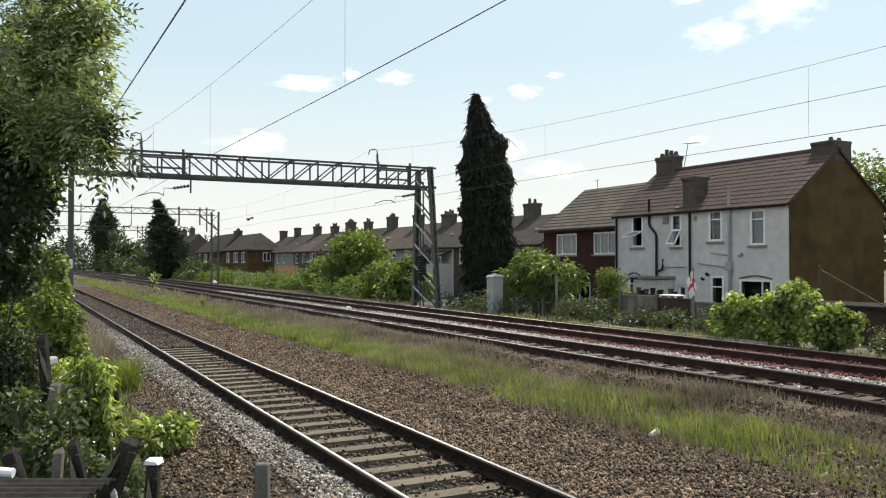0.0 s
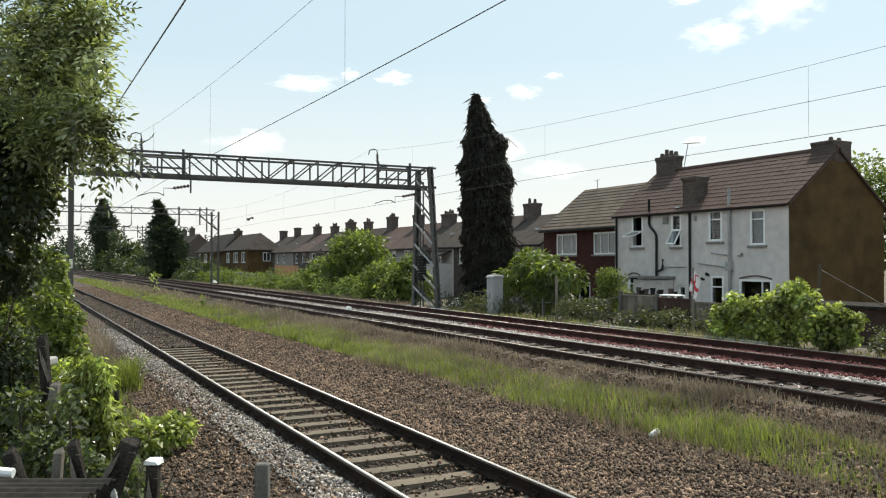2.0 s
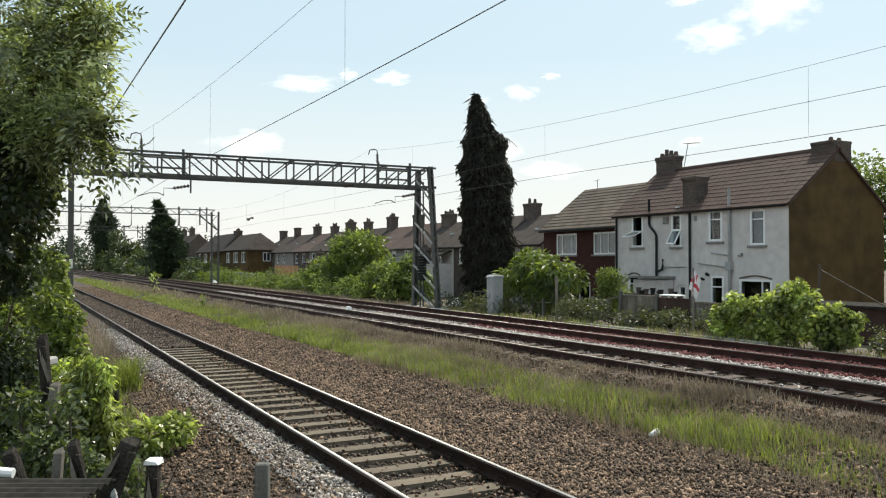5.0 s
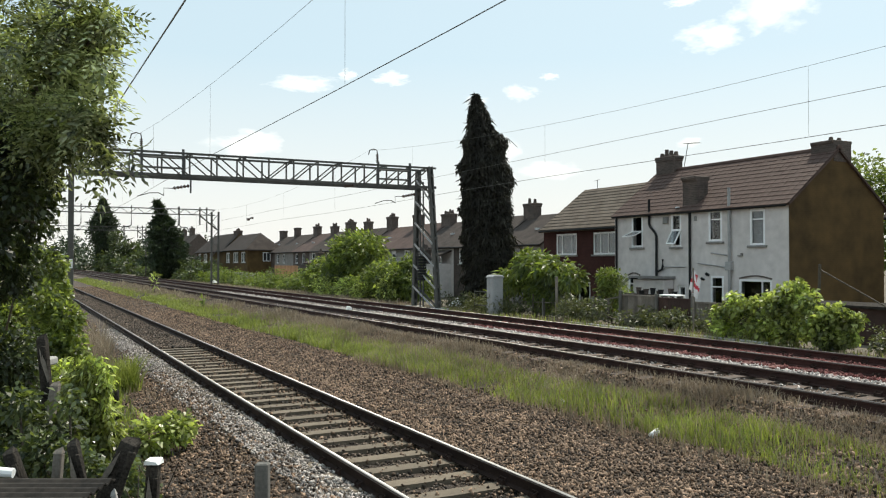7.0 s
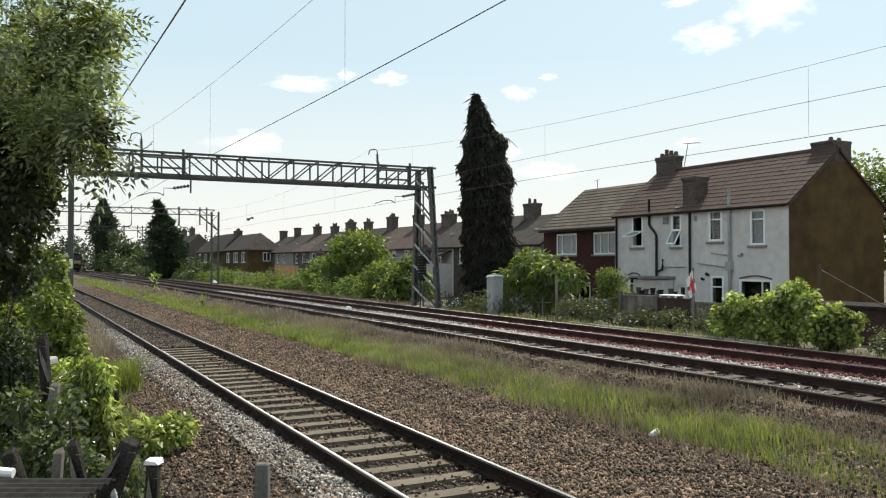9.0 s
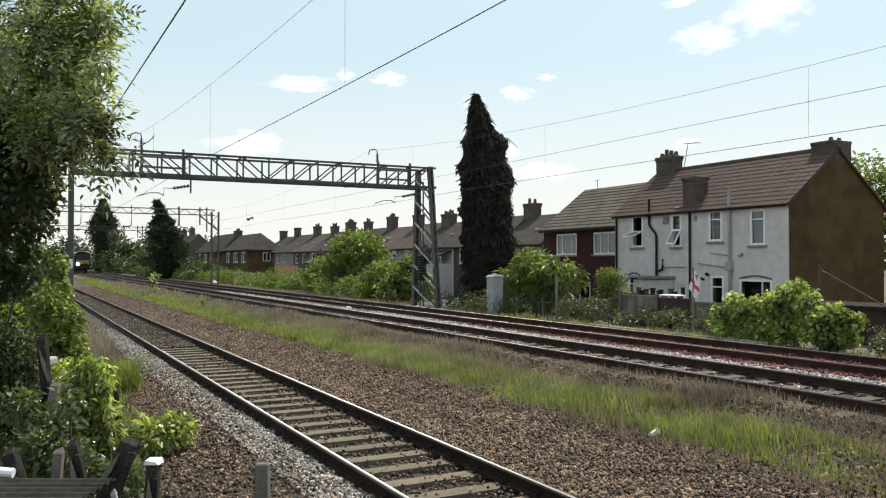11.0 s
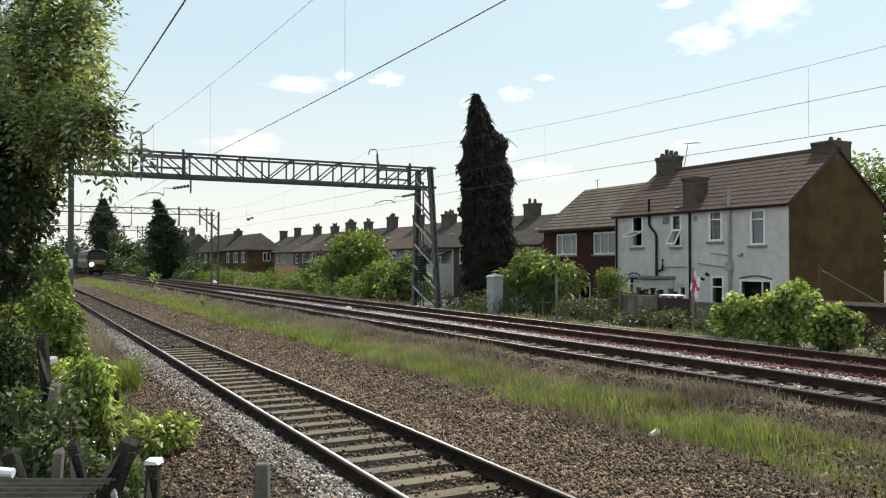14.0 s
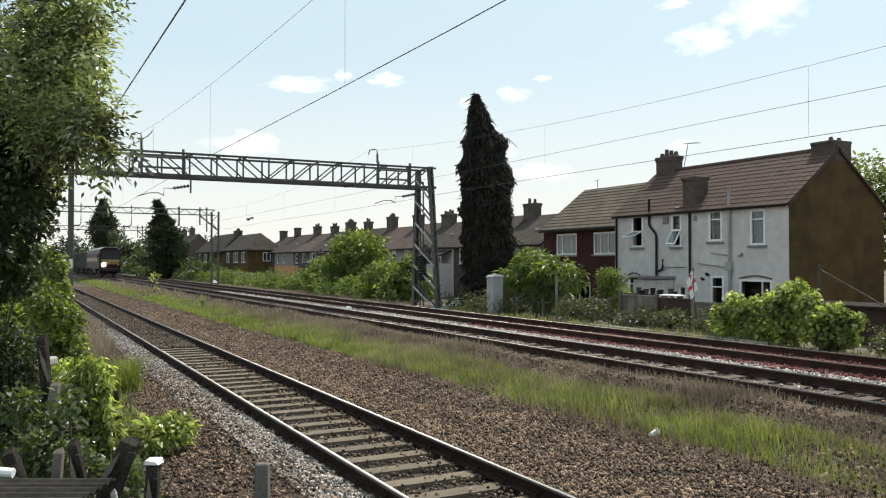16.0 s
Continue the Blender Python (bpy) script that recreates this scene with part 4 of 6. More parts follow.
# the long terrace behind: house after house, with party walls, stacks and pots
rng = np.random.default_rng(21)
FAR_HOUSES = [(41.0, 46.6, M_GREY_RENDER, 2), (46.6, 52.4, M_BRICK_DARK, 0), (52.4, 58.6, M_RENDER, 4), (58.6, 64.2, M_GREY_RENDER, 2), (64.2, 69.8, M_GREY_RENDER, 3), (69.8, 75.6, M_RENDER, 2),
              (75.6, 80.4, M_BRICK_DARK, 4), (80.4, 85.2, M_GREY_RENDER, 4), (85.2, 91.0, M_BRICK_DARK, 3), (91.0, 98.5, M_GREY_RENDER, 0), (98.5, 104.5, M_BRICK_DARK, 0)]
for i, (ya, yb, mat, pots) in enumerate(FAR_HOUSES):
    up = 0.002 * (ya - 41)
    h = hip_house("house", "old terraced house with slate roof, brick stack and rear windows", 28.3, 34.3, ya, yb, 3.7 + up, 5.58 + up + .08 * (i % 2), mat,
                  windows=[(.8, 1.7, 2.4, 3.5, [("v", .5)], True), (3.3, 4.3, 2.4, 3.5, [("u", .5)], False)])
    if i in (3, 4, 8):
        for o in h.children:
            if o.name.startswith("roof"):
                o.data.materials[0] = M_ROOF
    chimney(h, 31.1, yb - .25, 4.9 + up, 6.4 + up + (.0, .15, -.1, .1, .2)[i % 5], .6, (1.3, 1.0, 1.6, 1.15)[i % 4], pots)
    # rear wing with its own low roof
    if i in (2, 4, 6):
        w = part("rear_wing", Geo().prism([(ya + .4, GARDEN), (ya + 2.9, GARDEN), (ya + 2.9, 2.3), (ya + .4, 2.3)], 25.6, 28.3, "x"), mat, h)
        part("wing_roof", Geo().prism([(25.4, 2.25), (28.35, 3.2), (28.35, 3.32), (25.4, 2.37)], ya + .3, ya + 3.0), M_ROOF_PLAIN, h)
        chimney(h, 26.6, ya + 1.2, 2.2, 3.4, .6, .8, 2)
    part("skylight", Geo().box(29.6, ya + 2.5, 4.55 + up, .3, .25, .12, None), M_CURTAIN, h)
for ya, yb, r, h0, h1, yc in ((100.0, 112.2, 6.1, 1.9, 0.0, 0), (112.3, 131.0, 6.5, 0.0, 3.0, 113.4)):
    b = hip_house("house", "brown brick hipped-roof house with white windows", 25.3, 29.5, ya, yb, 4.25, r, M_GABLE, h0, h1, group="far houses",
                  windows=[(1.0, 3.0, 2.5, 3.8, [("u", .5)], True), (5.0, 7.6, 2.5, 3.8, [("u", .33), ("u", .66)], True), (9.2, 11.2, 2.5, 3.8, [("u", .5)], True)])
    if yc:
        chimney(b, 27.4, yc, 5.0, 6.8, .8, 1.7, 4)
    else:
        ew = part("end_window", Geo().box(27.7, ya - .01, 3.1, .95, .06, 1.1), M_WHITE_FRAME, b, "white end window")
        for dx in (-.22, .22):
            # opaque panes, with the dark of the room behind put into their colour
            part("pane", Geo().box(27.7 + dx, ya - .043, 3.1, .36, .012, .94), M_ROOM_SHADE, ew)
for ya in (152.0, 160.0, 168.0, 176.0):
    b = hip_house("house", "far dark-roofed terraced house", 26.5, 33.0, ya, ya + 7.6, 4.4, 7.6, M_BRICK_DARK, 0, 0, group="far houses", windows=[(1.0, 2.4, 2.6, 3.8, [("u", .5)], True)])
    chimney(b, 29.8, ya + 7.2, 6.4, 8.9, .7, 1.8, 3)
# street-side neighbours beyond the gable
n1 = hip_house("house", "pale rendered house beyond the brown gable", 33.5, 39.0, 15.0, 22.5, 4.6, 7.0, M_GREY_RENDER, windows=[(.6, 1.6, 2.9, 4.0, [("u", .5)], False), (.6, 1.6, .9, 2.1, [("u", .5)], False)], group="terraced houses")

# ---- planting ----
def leaf_arrays(rng, n, blobs, length, width, droop=0.25, shell=0.35, out=0.8):
    """Folded leaves over a set of lumps (x, y, z, rx, ry, rz)."""
    b = np.array(blobs, float)
    area = (b[:, 3] * b[:, 4] * b[:, 5]) ** (2 / 3)
    pick = rng.choice(len(b), n, p=area / area.sum())
    d = rng.normal(size=(n, 3))
    d /= np.linalg.norm(d, axis=1)[:, None]
    lump = 1 + .16 * np.sin(d[:, 0] * 7 + pick) * np.cos(d[:, 1] * 6 + pick * 2) + .12 * np.sin(d[:, 2] * 11 + pick)
    r = (1 - np.abs(rng.normal(size=n)) * shell).clip(.1, 1.3) * lump
    pos = b[pick, :3] + d * r[:, None] * b[pick, 3:]
    axis = d * out + rng.normal(size=(n, 3)) * .6
    axis[:, 2] -= droop
    axis /= np.linalg.norm(axis, axis=1)[:, None]
    side = np.cross(axis, rng.normal(size=(n, 3)) * .6 + np.array((0, 0, 1.0)))
    side /= np.linalg.norm(side, axis=1)[:, None] + 1e-6
    nor = np.cross(side, axis)
    ln = length * rng.uniform(.6, 1.25, n)[:, None]
    wd = width * rng.uniform(.7, 1.2, n)[:, None]
    v = np.stack([pos, pos + axis * ln * .45 + side * wd / 2 + nor * wd * .18, pos + axis * ln - np.array((0, 0, 1)) * ln * .12, pos + axis * ln * .45 - side * wd / 2 + nor * wd * .18], 1)
    return v.reshape(-1, 3), np.arange(n * 4).reshape(n, 4)


def foliage(name, parent, seed, n, blobs, length, width, mat, droop=0.25, shell=0.35, at=None, label=""):
    rng = np.random.default_rng(seed)
    v, f = leaf_arrays(rng, n, blobs, length, width, droop, shell)
    if at is not None:
        v = v - np.array(at)
    ob = new_child(name, array_mesh(name, v, f, mat), parent)
    if at is not None:
        ob.location = at
    if label:
        tagged(ob, label)
    return ob


def stems(parent, base, tips, r=.03, mat=None, name="stem"):
    for k, t in enumerate(tips):
        mid = [base[i] * .5 + t[i] * .5 + .12 * math.sin(k * 3 + i) for i in range(3)]
        part(name, Geo().tube([base, mid, t], r, 6, r * .25), mat or M_BARK, parent)


def bush(name, label, seed, n, blobs, length, width, mat, droop=.25, shell=.35, category="bush", flowers=0, group=""):
    """A thing with woody stems and a crown of separate leaves."""
    b0 = blobs[0]
    base = (b0[0], b0[1], ground_z(b0[0]) - .05)
    t = thing(name, label, category, group=group)
    stems(t, base, [b[:3] for b in blobs[:10]])
    foliage("crown", t, seed, n, blobs, length, width, mat, droop, shell)
    if flowers:
        foliage("flowers", t, seed + 1, flowers, blobs, .028, .028, M_PETAL, 0, .05)
    return t


def lumps(seed, n, x0, x1, y0, y1, z0, z1, r0, r1):
    rng = np.random.default_rng(seed)
    return [(rng.uniform(x0, x1), rng.uniform(y0, y1), rng.uniform(z0, z1), *[rng.uniform(r0, r1) for _ in range(3)]) for _ in range(n)]


def conifer(label, x, y, z0, z1, radius, seed, n, mat, spray, group="", lean=0.0, hang=-.15, shape=((0, .9), (.3, 1), (1, .02)), tall=3):
    """A tapered trunk, a dark uneven heart and thousands of hanging sprays."""
    rng = np.random.default_rng(seed)
    t = thing("conifer", label, "tree", group=group)
    part("trunk", Geo().tube([(x, y, z0 - .1), (x + .05, y, (z0 + z1) / 2), (x + lean, y, z1 - .4)], .22, 8, .03), M_BARK, t)
    prof = lambda k: radius * np.interp(k, [p[0] for p in shape], [p[1] for p in shape])
    core = Geo()
    rings, seg = 26, 14
    for i in range(rings + 1):
        k = i / rings
        for j in range(seg):
            a = 2 * math.pi * j / seg
            r = prof(min(k, .985)) * .62 * (1 + .3 * noise.noise((math.cos(a) * 2, math.sin(a) * 2, k * 14 + seed)))
            core.v.append((x + lean * k ** tall + r * math.cos(a), y + r * math.sin(a), z0 + .1 + (z1 - z0 - .5) * k))
    core.f = [(i * seg + j, i * seg + (j + 1) % seg, (i + 1) * seg + (j + 1) % seg, (i + 1) * seg + j) for i in range(rings) for j in range(seg)]
    part("inner_growth", core, M_CONIFER_CORE, t, smooth=True)
    k = rng.uniform(0, 1, n) ** 1.15
    a = rng.uniform(0, 2 * math.pi, n)
    clump = 1 + .05 * np.sin(a * 5 + k * 40 + seed) + .04 * np.sin(a * 3 - k * 75)
    for i in range(90):                       # uneven boughs: some stand out, some are missing
        ac, kc, amp = rng.uniform(0, 2 * math.pi), rng.uniform(0, 1), rng.choice([-.25, -.15, .15, .25, .4])
        turn = (a - ac + math.pi) % (2 * math.pi) - math.pi
        clump += amp * np.exp(-(turn / .26) ** 2 - ((k - kc) / .03) ** 2)
    if hang > -.5:                            # spruces stand more ragged
        clump = 1 + (clump - 1) * 2.2
    clump = np.maximum(clump, .5)
    r = prof(k) * rng.uniform(.66, 1.0, n) * clump
    pos = np.stack([x + lean * k ** tall + r * np.cos(a), y + r * np.sin(a), z0 + (z1 - z0) * k], 1)
    up = hang + rng.uniform(-.6, .6, n)
    reach = .55 if hang > -.5 else .24
    axis = np.stack([np.cos(a) * reach, np.sin(a) * reach, up], 1) + rng.normal(size=(n, 3)) * .22
    axis /= np.linalg.norm(axis, axis=1)[:, None]
    side = np.cross(axis, rng.normal(size=(n, 3)))
    side /= np.linalg.norm(side, axis=1)[:, None]
    ln, wd = spray * (rng.uniform(.5, 1.3, n) * rng.choice([1, 1.6, 3.4 if hang < -.5 else 1.2], n, p=[.86, .12, .02]))[:, None], spray * .2 * rng.uniform(.6, 1.3, n)[:, None]
    v = np.stack([pos, pos + axis * ln * .5 + side * wd, pos + axis * ln, pos + axis * ln * .5 - side * wd], 1).reshape(-1, 3)
    new_child("sprays", array_mesh("sprays", v, np.arange(n * 4).reshape(n, 4), mat), t)
    return t


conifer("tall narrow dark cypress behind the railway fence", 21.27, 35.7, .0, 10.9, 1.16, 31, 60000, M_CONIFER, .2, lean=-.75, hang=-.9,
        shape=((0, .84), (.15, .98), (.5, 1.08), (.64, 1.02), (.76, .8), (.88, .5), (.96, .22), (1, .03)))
conifer("broad dark spruce beside the far portal", 18.8, 116.0, 0, 10.6, 2.1, 32, 15000, M_CONIFER_GREEN, .5, "far trees", -1.75, .3,
        ((0, .85), (.25, 1), (.5, .95), (.64, .66), (.76, .36), (.88, .15), (1, .02)), 2.0)
conifer("ragged dark spruce behind the railway", 18.7, 210.0, 0, 17.2, 2.7, 33, 9000, M_CONIFER_GREEN, .8, "far trees", .0, .3,
        ((0, .35), (.35, .45), (.52, .8), (.66, 1), (.78, .66), (.9, .25), (1, .03)))
bush("broadleaf_tree", "olive green broadleaf tree before the ragged spruce", 58, 4200, [(19.4, 190, 7.6, 1.6, 1.6, 2.0), (20.2, 188, 5.2, 2.0, 2.0, 2.2), (22.5, 188, 5.4, 1.9, 1.9, 1.6), (24.0, 187, 3.6, 2.0, 2.0, 1.8), (18.2, 188, 3.0, 1.6, 1.6, 1.4), (20.6, 188, 2.0, 2.4, 2.0, 1.8)], .55, .3, M_FAR_LEAF, .2, category="tree", group="far trees")

bush("elder_bush", "spreading bright green elder bush behind the cabinet", 41, 4600, [(20.3, 29.9, 2.2, 1.0, 1.3, .7), (20.2, 31.7, 1.6, .8, 1.0, .6), (20.2, 28.4, 2.0, .9, 1.0, .6), (20.3, 27.3, 1.75, .6, .55, .45), (20.4, 30.6, 2.45, .7, .8, .5), (19.9, 32.3, 1.2, .5, .6, .5), (20.3, 29.2, 1.2, .8, 1.6, .8)], .34, .11, M_SHRUB, .8, .35)
bush("small_bush", "small round dark green bush beside the fence", 42, 2600, [(20.6, 25.2, 1.2, .6, .75, .9), (20.5, 25.3, 1.8, .45, .55, .45)], .14, .06, M_SHRUB, .1)
CLIMBER = [(17.65, .9, .26), (17.25, 1.08, .3), (16.85, 1.12, .32), (16.4, 1.12, .32), (15.95, 1.2, .34), (15.5, 1.32, .34), (15.1, 1.55, .32), (14.7, 1.42, .3), (14.9, 1.75, .18), (15.35, 1.7, .12), (17.05, 1.42, .12), (14.45, 1.05, .26), (15.2, .95, .38), (15.8, .75, .4), (16.5, .65, .4), (17.2, .6, .36), (17.6, .5, .28), (16.1, .4, .36), (15.3, .45, .36), (16.9, .32, .34), (14.7, .6, .3)]
bush("climbing_hedge", "sprawling bright green climber over a garden fence", 43, 6200, [(18.5 + .12 * math.sin(i * 2.3), y, z, .34, r, r) for i, (y, z, r) in enumerate(CLIMBER)], .14, .115, M_LIME, .3, .5)
CLIMBER = [(14.2, .95, .2), (13.95, 1.05, .22), (13.6, 1.02, .22), (13.3, .95, .2), (14.0, .7, .28), (13.6, .65, .28), (13.35, .5, .22), (14.2, .5, .22), (13.75, .42, .26), (13.8, 1.24, .1)]
bush("climbing_hedge", "low bright green climber trailing to the ground", 44, 3000, [(18.4 + .1 * math.sin(i * 2.9), y, z, .34, r, r) for i, (y, z, r) in enumerate(CLIMBER)], .14, .115, M_LIME, .3, .5)
bush("large_shrub", "tall dense green shrub beside the railway", 45, 12000, [(21.0, 54.0, 2.4, 1.9, 3.0, 1.9), (21.0, 58.5, 1.6, 1.6, 2.8, 1.4), (21.0, 51.5, 3.1, 1.5, 2.0, 1.5), (21.2, 54.5, 3.6, 1.2, 1.8, 1.0), (20.5, 55.5, 1.0, 1.5, 3.5, 1.0), (21, 60.5, 1.2, 1.3, 2.0, 1.0)], .34, .15, M_SHRUB, .2)
bush("large_shrub", "leafy green shrub beside the steel mast", 46, 9000, [(20.2, 43.5, 1.3, 1.2, 1.6, 1.2), (20.2, 46.0, 1.4, 1.2, 1.6, 1.3), (20.3, 41.5, 1.1, 1.0, 1.1, .9), (20.0, 48.2, 1.0, 1.2, 1.5, .9), (20.2, 42.6, 2.1, .7, .8, .7)], .26, .12, M_SHRUB, .2)
bush("shrub", "low bright green shrub before taller bushes", 57, 4200, [(19.3, 50.5, .7, .8, 1.6, .8), (19.3, 54.5, .75, .8, 1.8, .7), (19.2, 47.5, .6, .7, 1.2, .65), (19.2, 43.6, .7, .6, 1.0, .85)], .24, .12, M_LIME, .25, .5)
bush("bramble_bank", "low tangled bramble bank beside the far track", 47, 9000, lumps(71, 14, 19, 23, 66, 100, .0, .6, .7, 1.3), .3, .16, M_SHRUB, .2)
bush("bramble_bank", "sunlit weedy bank between portal masts", 48, 15000, lumps(72, 34, 19.2, 22.5, 63, 95, .2, .95, .7, 1.15), .22, .1, M_SHRUB, .2)
bush("weeds", "grey-green weeds round the trackside cabinet", 49, 5200, lumps(73, 16, 18.3, 20.2, 25.8, 36, .1, .6, .35, .7), .22, .05, M_WEED, -.2)
bush("bramble", "dusty bramble growing through the wooden fence", 50, 6000, lumps(74, 22, 18.7, 19.6, 17.5, 26, .15, .7, .3, .55), .11, .08, M_WEED, .2)
bush("bramble", "dusty weeds at the foot of the hedge", 51, 2500, lumps(75, 10, 18.0, 19.0, 11.0, 13.0, .15, .5, .25, .5), .11, .06, M_WEED, .2)
bush("scrub", "mixed green scrub along the distant line", 52, 12000, lumps(76, 30, 18, 27, 98, 165, .2, 1.4, 1.0, 1.9), .5, .25, M_FAR_LEAF, .2, group="far scrub")
bush("scrub", "mixed green scrub beyond the curve", 53, 9000, lumps(77, 24, 18, 34, 175, 240, .5, 2.2, 1.8, 3.2), .8, .4, M_FAR_LEAF, .2, group="far scrub")
bush("scrub", "dark far trees beyond the railway", 54, 9000, lumps(78, 40, -40, 70, 250, 330, 2, 6, 4, 8), 1.4, .7, M_CONIFER_GREEN, .2, group="far scrub")
bush("tree_behind_house", "green tree crown rising behind the brown gable", 55, 5000, [(38.5, 27.5, 6.2, 2.0, 2.2, 1.9), (38.0, 25.0, 5.4, 1.6, 1.8, 1.8), (38.0, 26.0, 3.5, 1.6, 1.6, 2.0)], .3, .15, M_SHRUB, .2, category="tree")
bush("sapling", "spindly leafy weed growing beside the track", 56, 46, [(9.2, 63.5, 1.35, .3, .3, .2), (9.2, 63.5, .8, .12, .12, .3)], .36, .14, M_LIME, .1)
bush("sapling", "small leafy weed in the grass strip", 57, 40, [(8.6, 43.0, .55, .12, .12, .25), (8.6, 43.0, .3, .06, .06, .3)], .17, .09, M_SHRUB, .1)


def blades(name, label, seed, boxes, mat, height, width=.008):
    """Upright bent blades: boxes of (x0, x1, y0, y1, blades a square metre)."""
    rng = np.random.default_rng(seed)
    xy = np.concatenate([rng.uniform((x0, y0), (x1, y1), (int((x1 - x0) * (y1 - y0) * d), 2)) for x0, x1, y0, y1, d in boxes])
    patch = np.sin(xy[:, 0] * 2.2 + np.sin(xy[:, 1] * .7) * 2) * np.sin(xy[:, 1] * .9 + xy[:, 0]) + rng.normal(size=len(xy)) * .45
    xy = xy[patch > -.45]
    n = len(xy)
    z = np.array([ground_height(x, y) for x, y in xy]) - .02
    root = np.column_stack([xy, z])
    h = height * rng.uniform(.35, 1.15, n) * (1 + .25 * np.sin(xy[:, 1] * .8))
    a = rng.uniform(0, 2 * math.pi, n)
    lean = rng.uniform(.05, .85, n) * h
    bend = np.stack([np.cos(a) * lean, np.sin(a) * lean, np.zeros(n)], 1)
    up = np.array((0, 0, 1.0))
    w = (width * rng.uniform(.7, 1.4, n) * (1 + xy[:, 1] / 22))[:, None] * np.stack([np.sin(a), -np.cos(a), np.zeros(n)], 1)
    mid = root + up * (h * .6)[:, None] + bend * .35
    tip = root + up * h[:, None] + bend
    v = np.stack([root - w, root + w, mid + w * .7, mid - w * .7, tip + w * .1, tip - w * .1], 1).reshape(-1, 3)
    k = np.arange(n)[:, None] * 6
    f = np.concatenate([k + np.array([[0, 1, 2, 3]]), k + np.array([[3, 2, 4, 5]])])
    tagged(new(name, array_mesh(name, v, f, mat)), label, "grass", kind="stuff")


blades("grass", "strip of fresh green grass between the tracks", 61, [(8.05, 9.3, 4, 10, 1300), (7.95, 9.3, 10, 16, 1000), (7.85, 9.3, 16, 30, 850), (7.7, 9.3, 30, 60, 330), (7.5, 9.4, 60, 130, 60)], M_GRASS, .22, .0048)
blades("dry_grass", "dry straw-coloured grass beside the far tracks", 62, [(9.2, 10.1, 4, 14, 350), (7.7, 9.4, 4, 20, 380), (8.7, 10.0, 14, 34, 480), (8.7, 10.0, 34, 90, 130), (1.5, 2.5, 13, 30, 60)], M_STRAW, .22, .0038)
blades("verge_grass", "weedy grass along the foot of the hedge", 63, [(1.0, 2.0, 12, 30, 160), (17.4, 18.4, 8, 14, 60), (17.3, 18.6, 14, 34, 40)], M_GRASS, .22)
blades("verge_weeds", "thin dry weeds along the railway fence", 64, [(16.9, 19.0, 8, 60, 70), (17, 24, 60, 110, 30)], M_STRAW, .22, .0038)

blades("dead_weeds", "tangle of grey-brown dead weeds beside the far tracks", 66, [(9.0, 10.3, 4, 14, 1600), (9.2, 10.2, 14, 26, 600)], M_SHOULDER, .15, .004)
blades("tall_grass", "soft clump of tall green grass beside the hedge", 67, [(1.7, 2.35, 18.0, 19.8, 900)], M_GRASS, .6, .006)
blades("tall_dry_grass", "dry straw-coloured tall grass beside the hedge", 68, [(1.5, 2.3, 22.5, 26.0, 420)], M_STRAW, .85, .005)
blades("seed_stalks", "pale seeding grass stalks along the strip", 65, [(8.5, 9.7, 12, 45, 70), (7.6, 8.8, 5, 30, 25), (8.6, 9.8, 45, 90, 30)], M_STRAW, .42, .003)

# ---- trackside things ----
c = thing("cabinet", "grey trackside cabinet with rounded cap and double doors", "cabinet", pose(18.3, 30.15, .12))
part("body", Geo().box(0, 0, .8, .5, .52, 1.66), M_CABINET, c, bevel=.02)
part("cap", Geo().prism([(-.3, 1.62), (.3, 1.62), (.3, 1.66), (.18, 1.74), (-.18, 1.74), (-.3, 1.66)], -.3, .3), M_CABINET, c, bevel=.015)
for s in (-1, 1):
    part("door", Geo().box(-.258, s * .125, .82, .02, .235, 1.45), M_CABINET, c, bevel=.006)
part("handle", Geo().box(-.275, -.03, .85, .02, .02, .16), M_DARK_STEEL, c)
part("plinth", Geo().box(0, 0, -.05, .6, .62, .16), M_CONCRETE, c, bevel=.01)
part("rail", Geo().tube([(-.2, .25, 1.0), (-.2, 1.4, 1.0), (-.2, 1.4, 0)], .025, 6).tube([(-.2, .25, .4), (-.2, 1.4, .4)], .025, 6), M_STEEL, c, "grey tube rail")

f1 = thing("fence", "weathered panel fence in grey and red-brown boards with concrete posts", "fence")
for y0, y1, mat, top in ((18.2, 19.9, M_TIMBER, 1.12), (19.9, 21.6, M_BROWN_PANEL, 1.2), (21.6, 23.5, M_TIMBER, 1.24)):
    n = 11
    for k in range(n):
        y = y0 + (y1 - y0) * (k + .5) / n
        part("board", Geo().box(19.68, y, top / 2 - .06, .022, (y1 - y0) / n - .008, top + .1 + .012 * math.sin(k * 5)), mat, f1)
    part("rail", Geo().box(19.66, (y0 + y1) / 2, top - .02, .06, y1 - y0 - .1, .05), mat, f1)
for y, h in ((18.2, 1.25), (19.9, 1.3), (21.6, 1.32), (23.5, 1.36), (25.1, 1.1), (26.6, .95), (28.4, .9), (30.2, .9)):
    part("post", Geo().box(19.6, y, h / 2 - .1, .1, .1, h + .2), M_POST, f1, bevel=.01)
for y in (24.2, 25.8, 27.5, 29.2):
    part("slim_post", Geo().box(19.62, y, .45, .05, .05, 1.2), M_TIMBER, f1)
for y0, y1, z0, z1 in ((23.5, 25.1, 1.15, .9), (25.1, 26.6, .9, .8), (26.6, 28.4, .8, .72), (28.4, 30.2, .72, .7)):
    part("wire_rail", Geo().beam((19.62, y0, z0), (19.62, y1, z1), .03, .05), M_TIMBER, f1)
pb = thing("potting_bench", "low timber bench behind the fence", "bench", pose(21.0, 23.3, GARDEN))
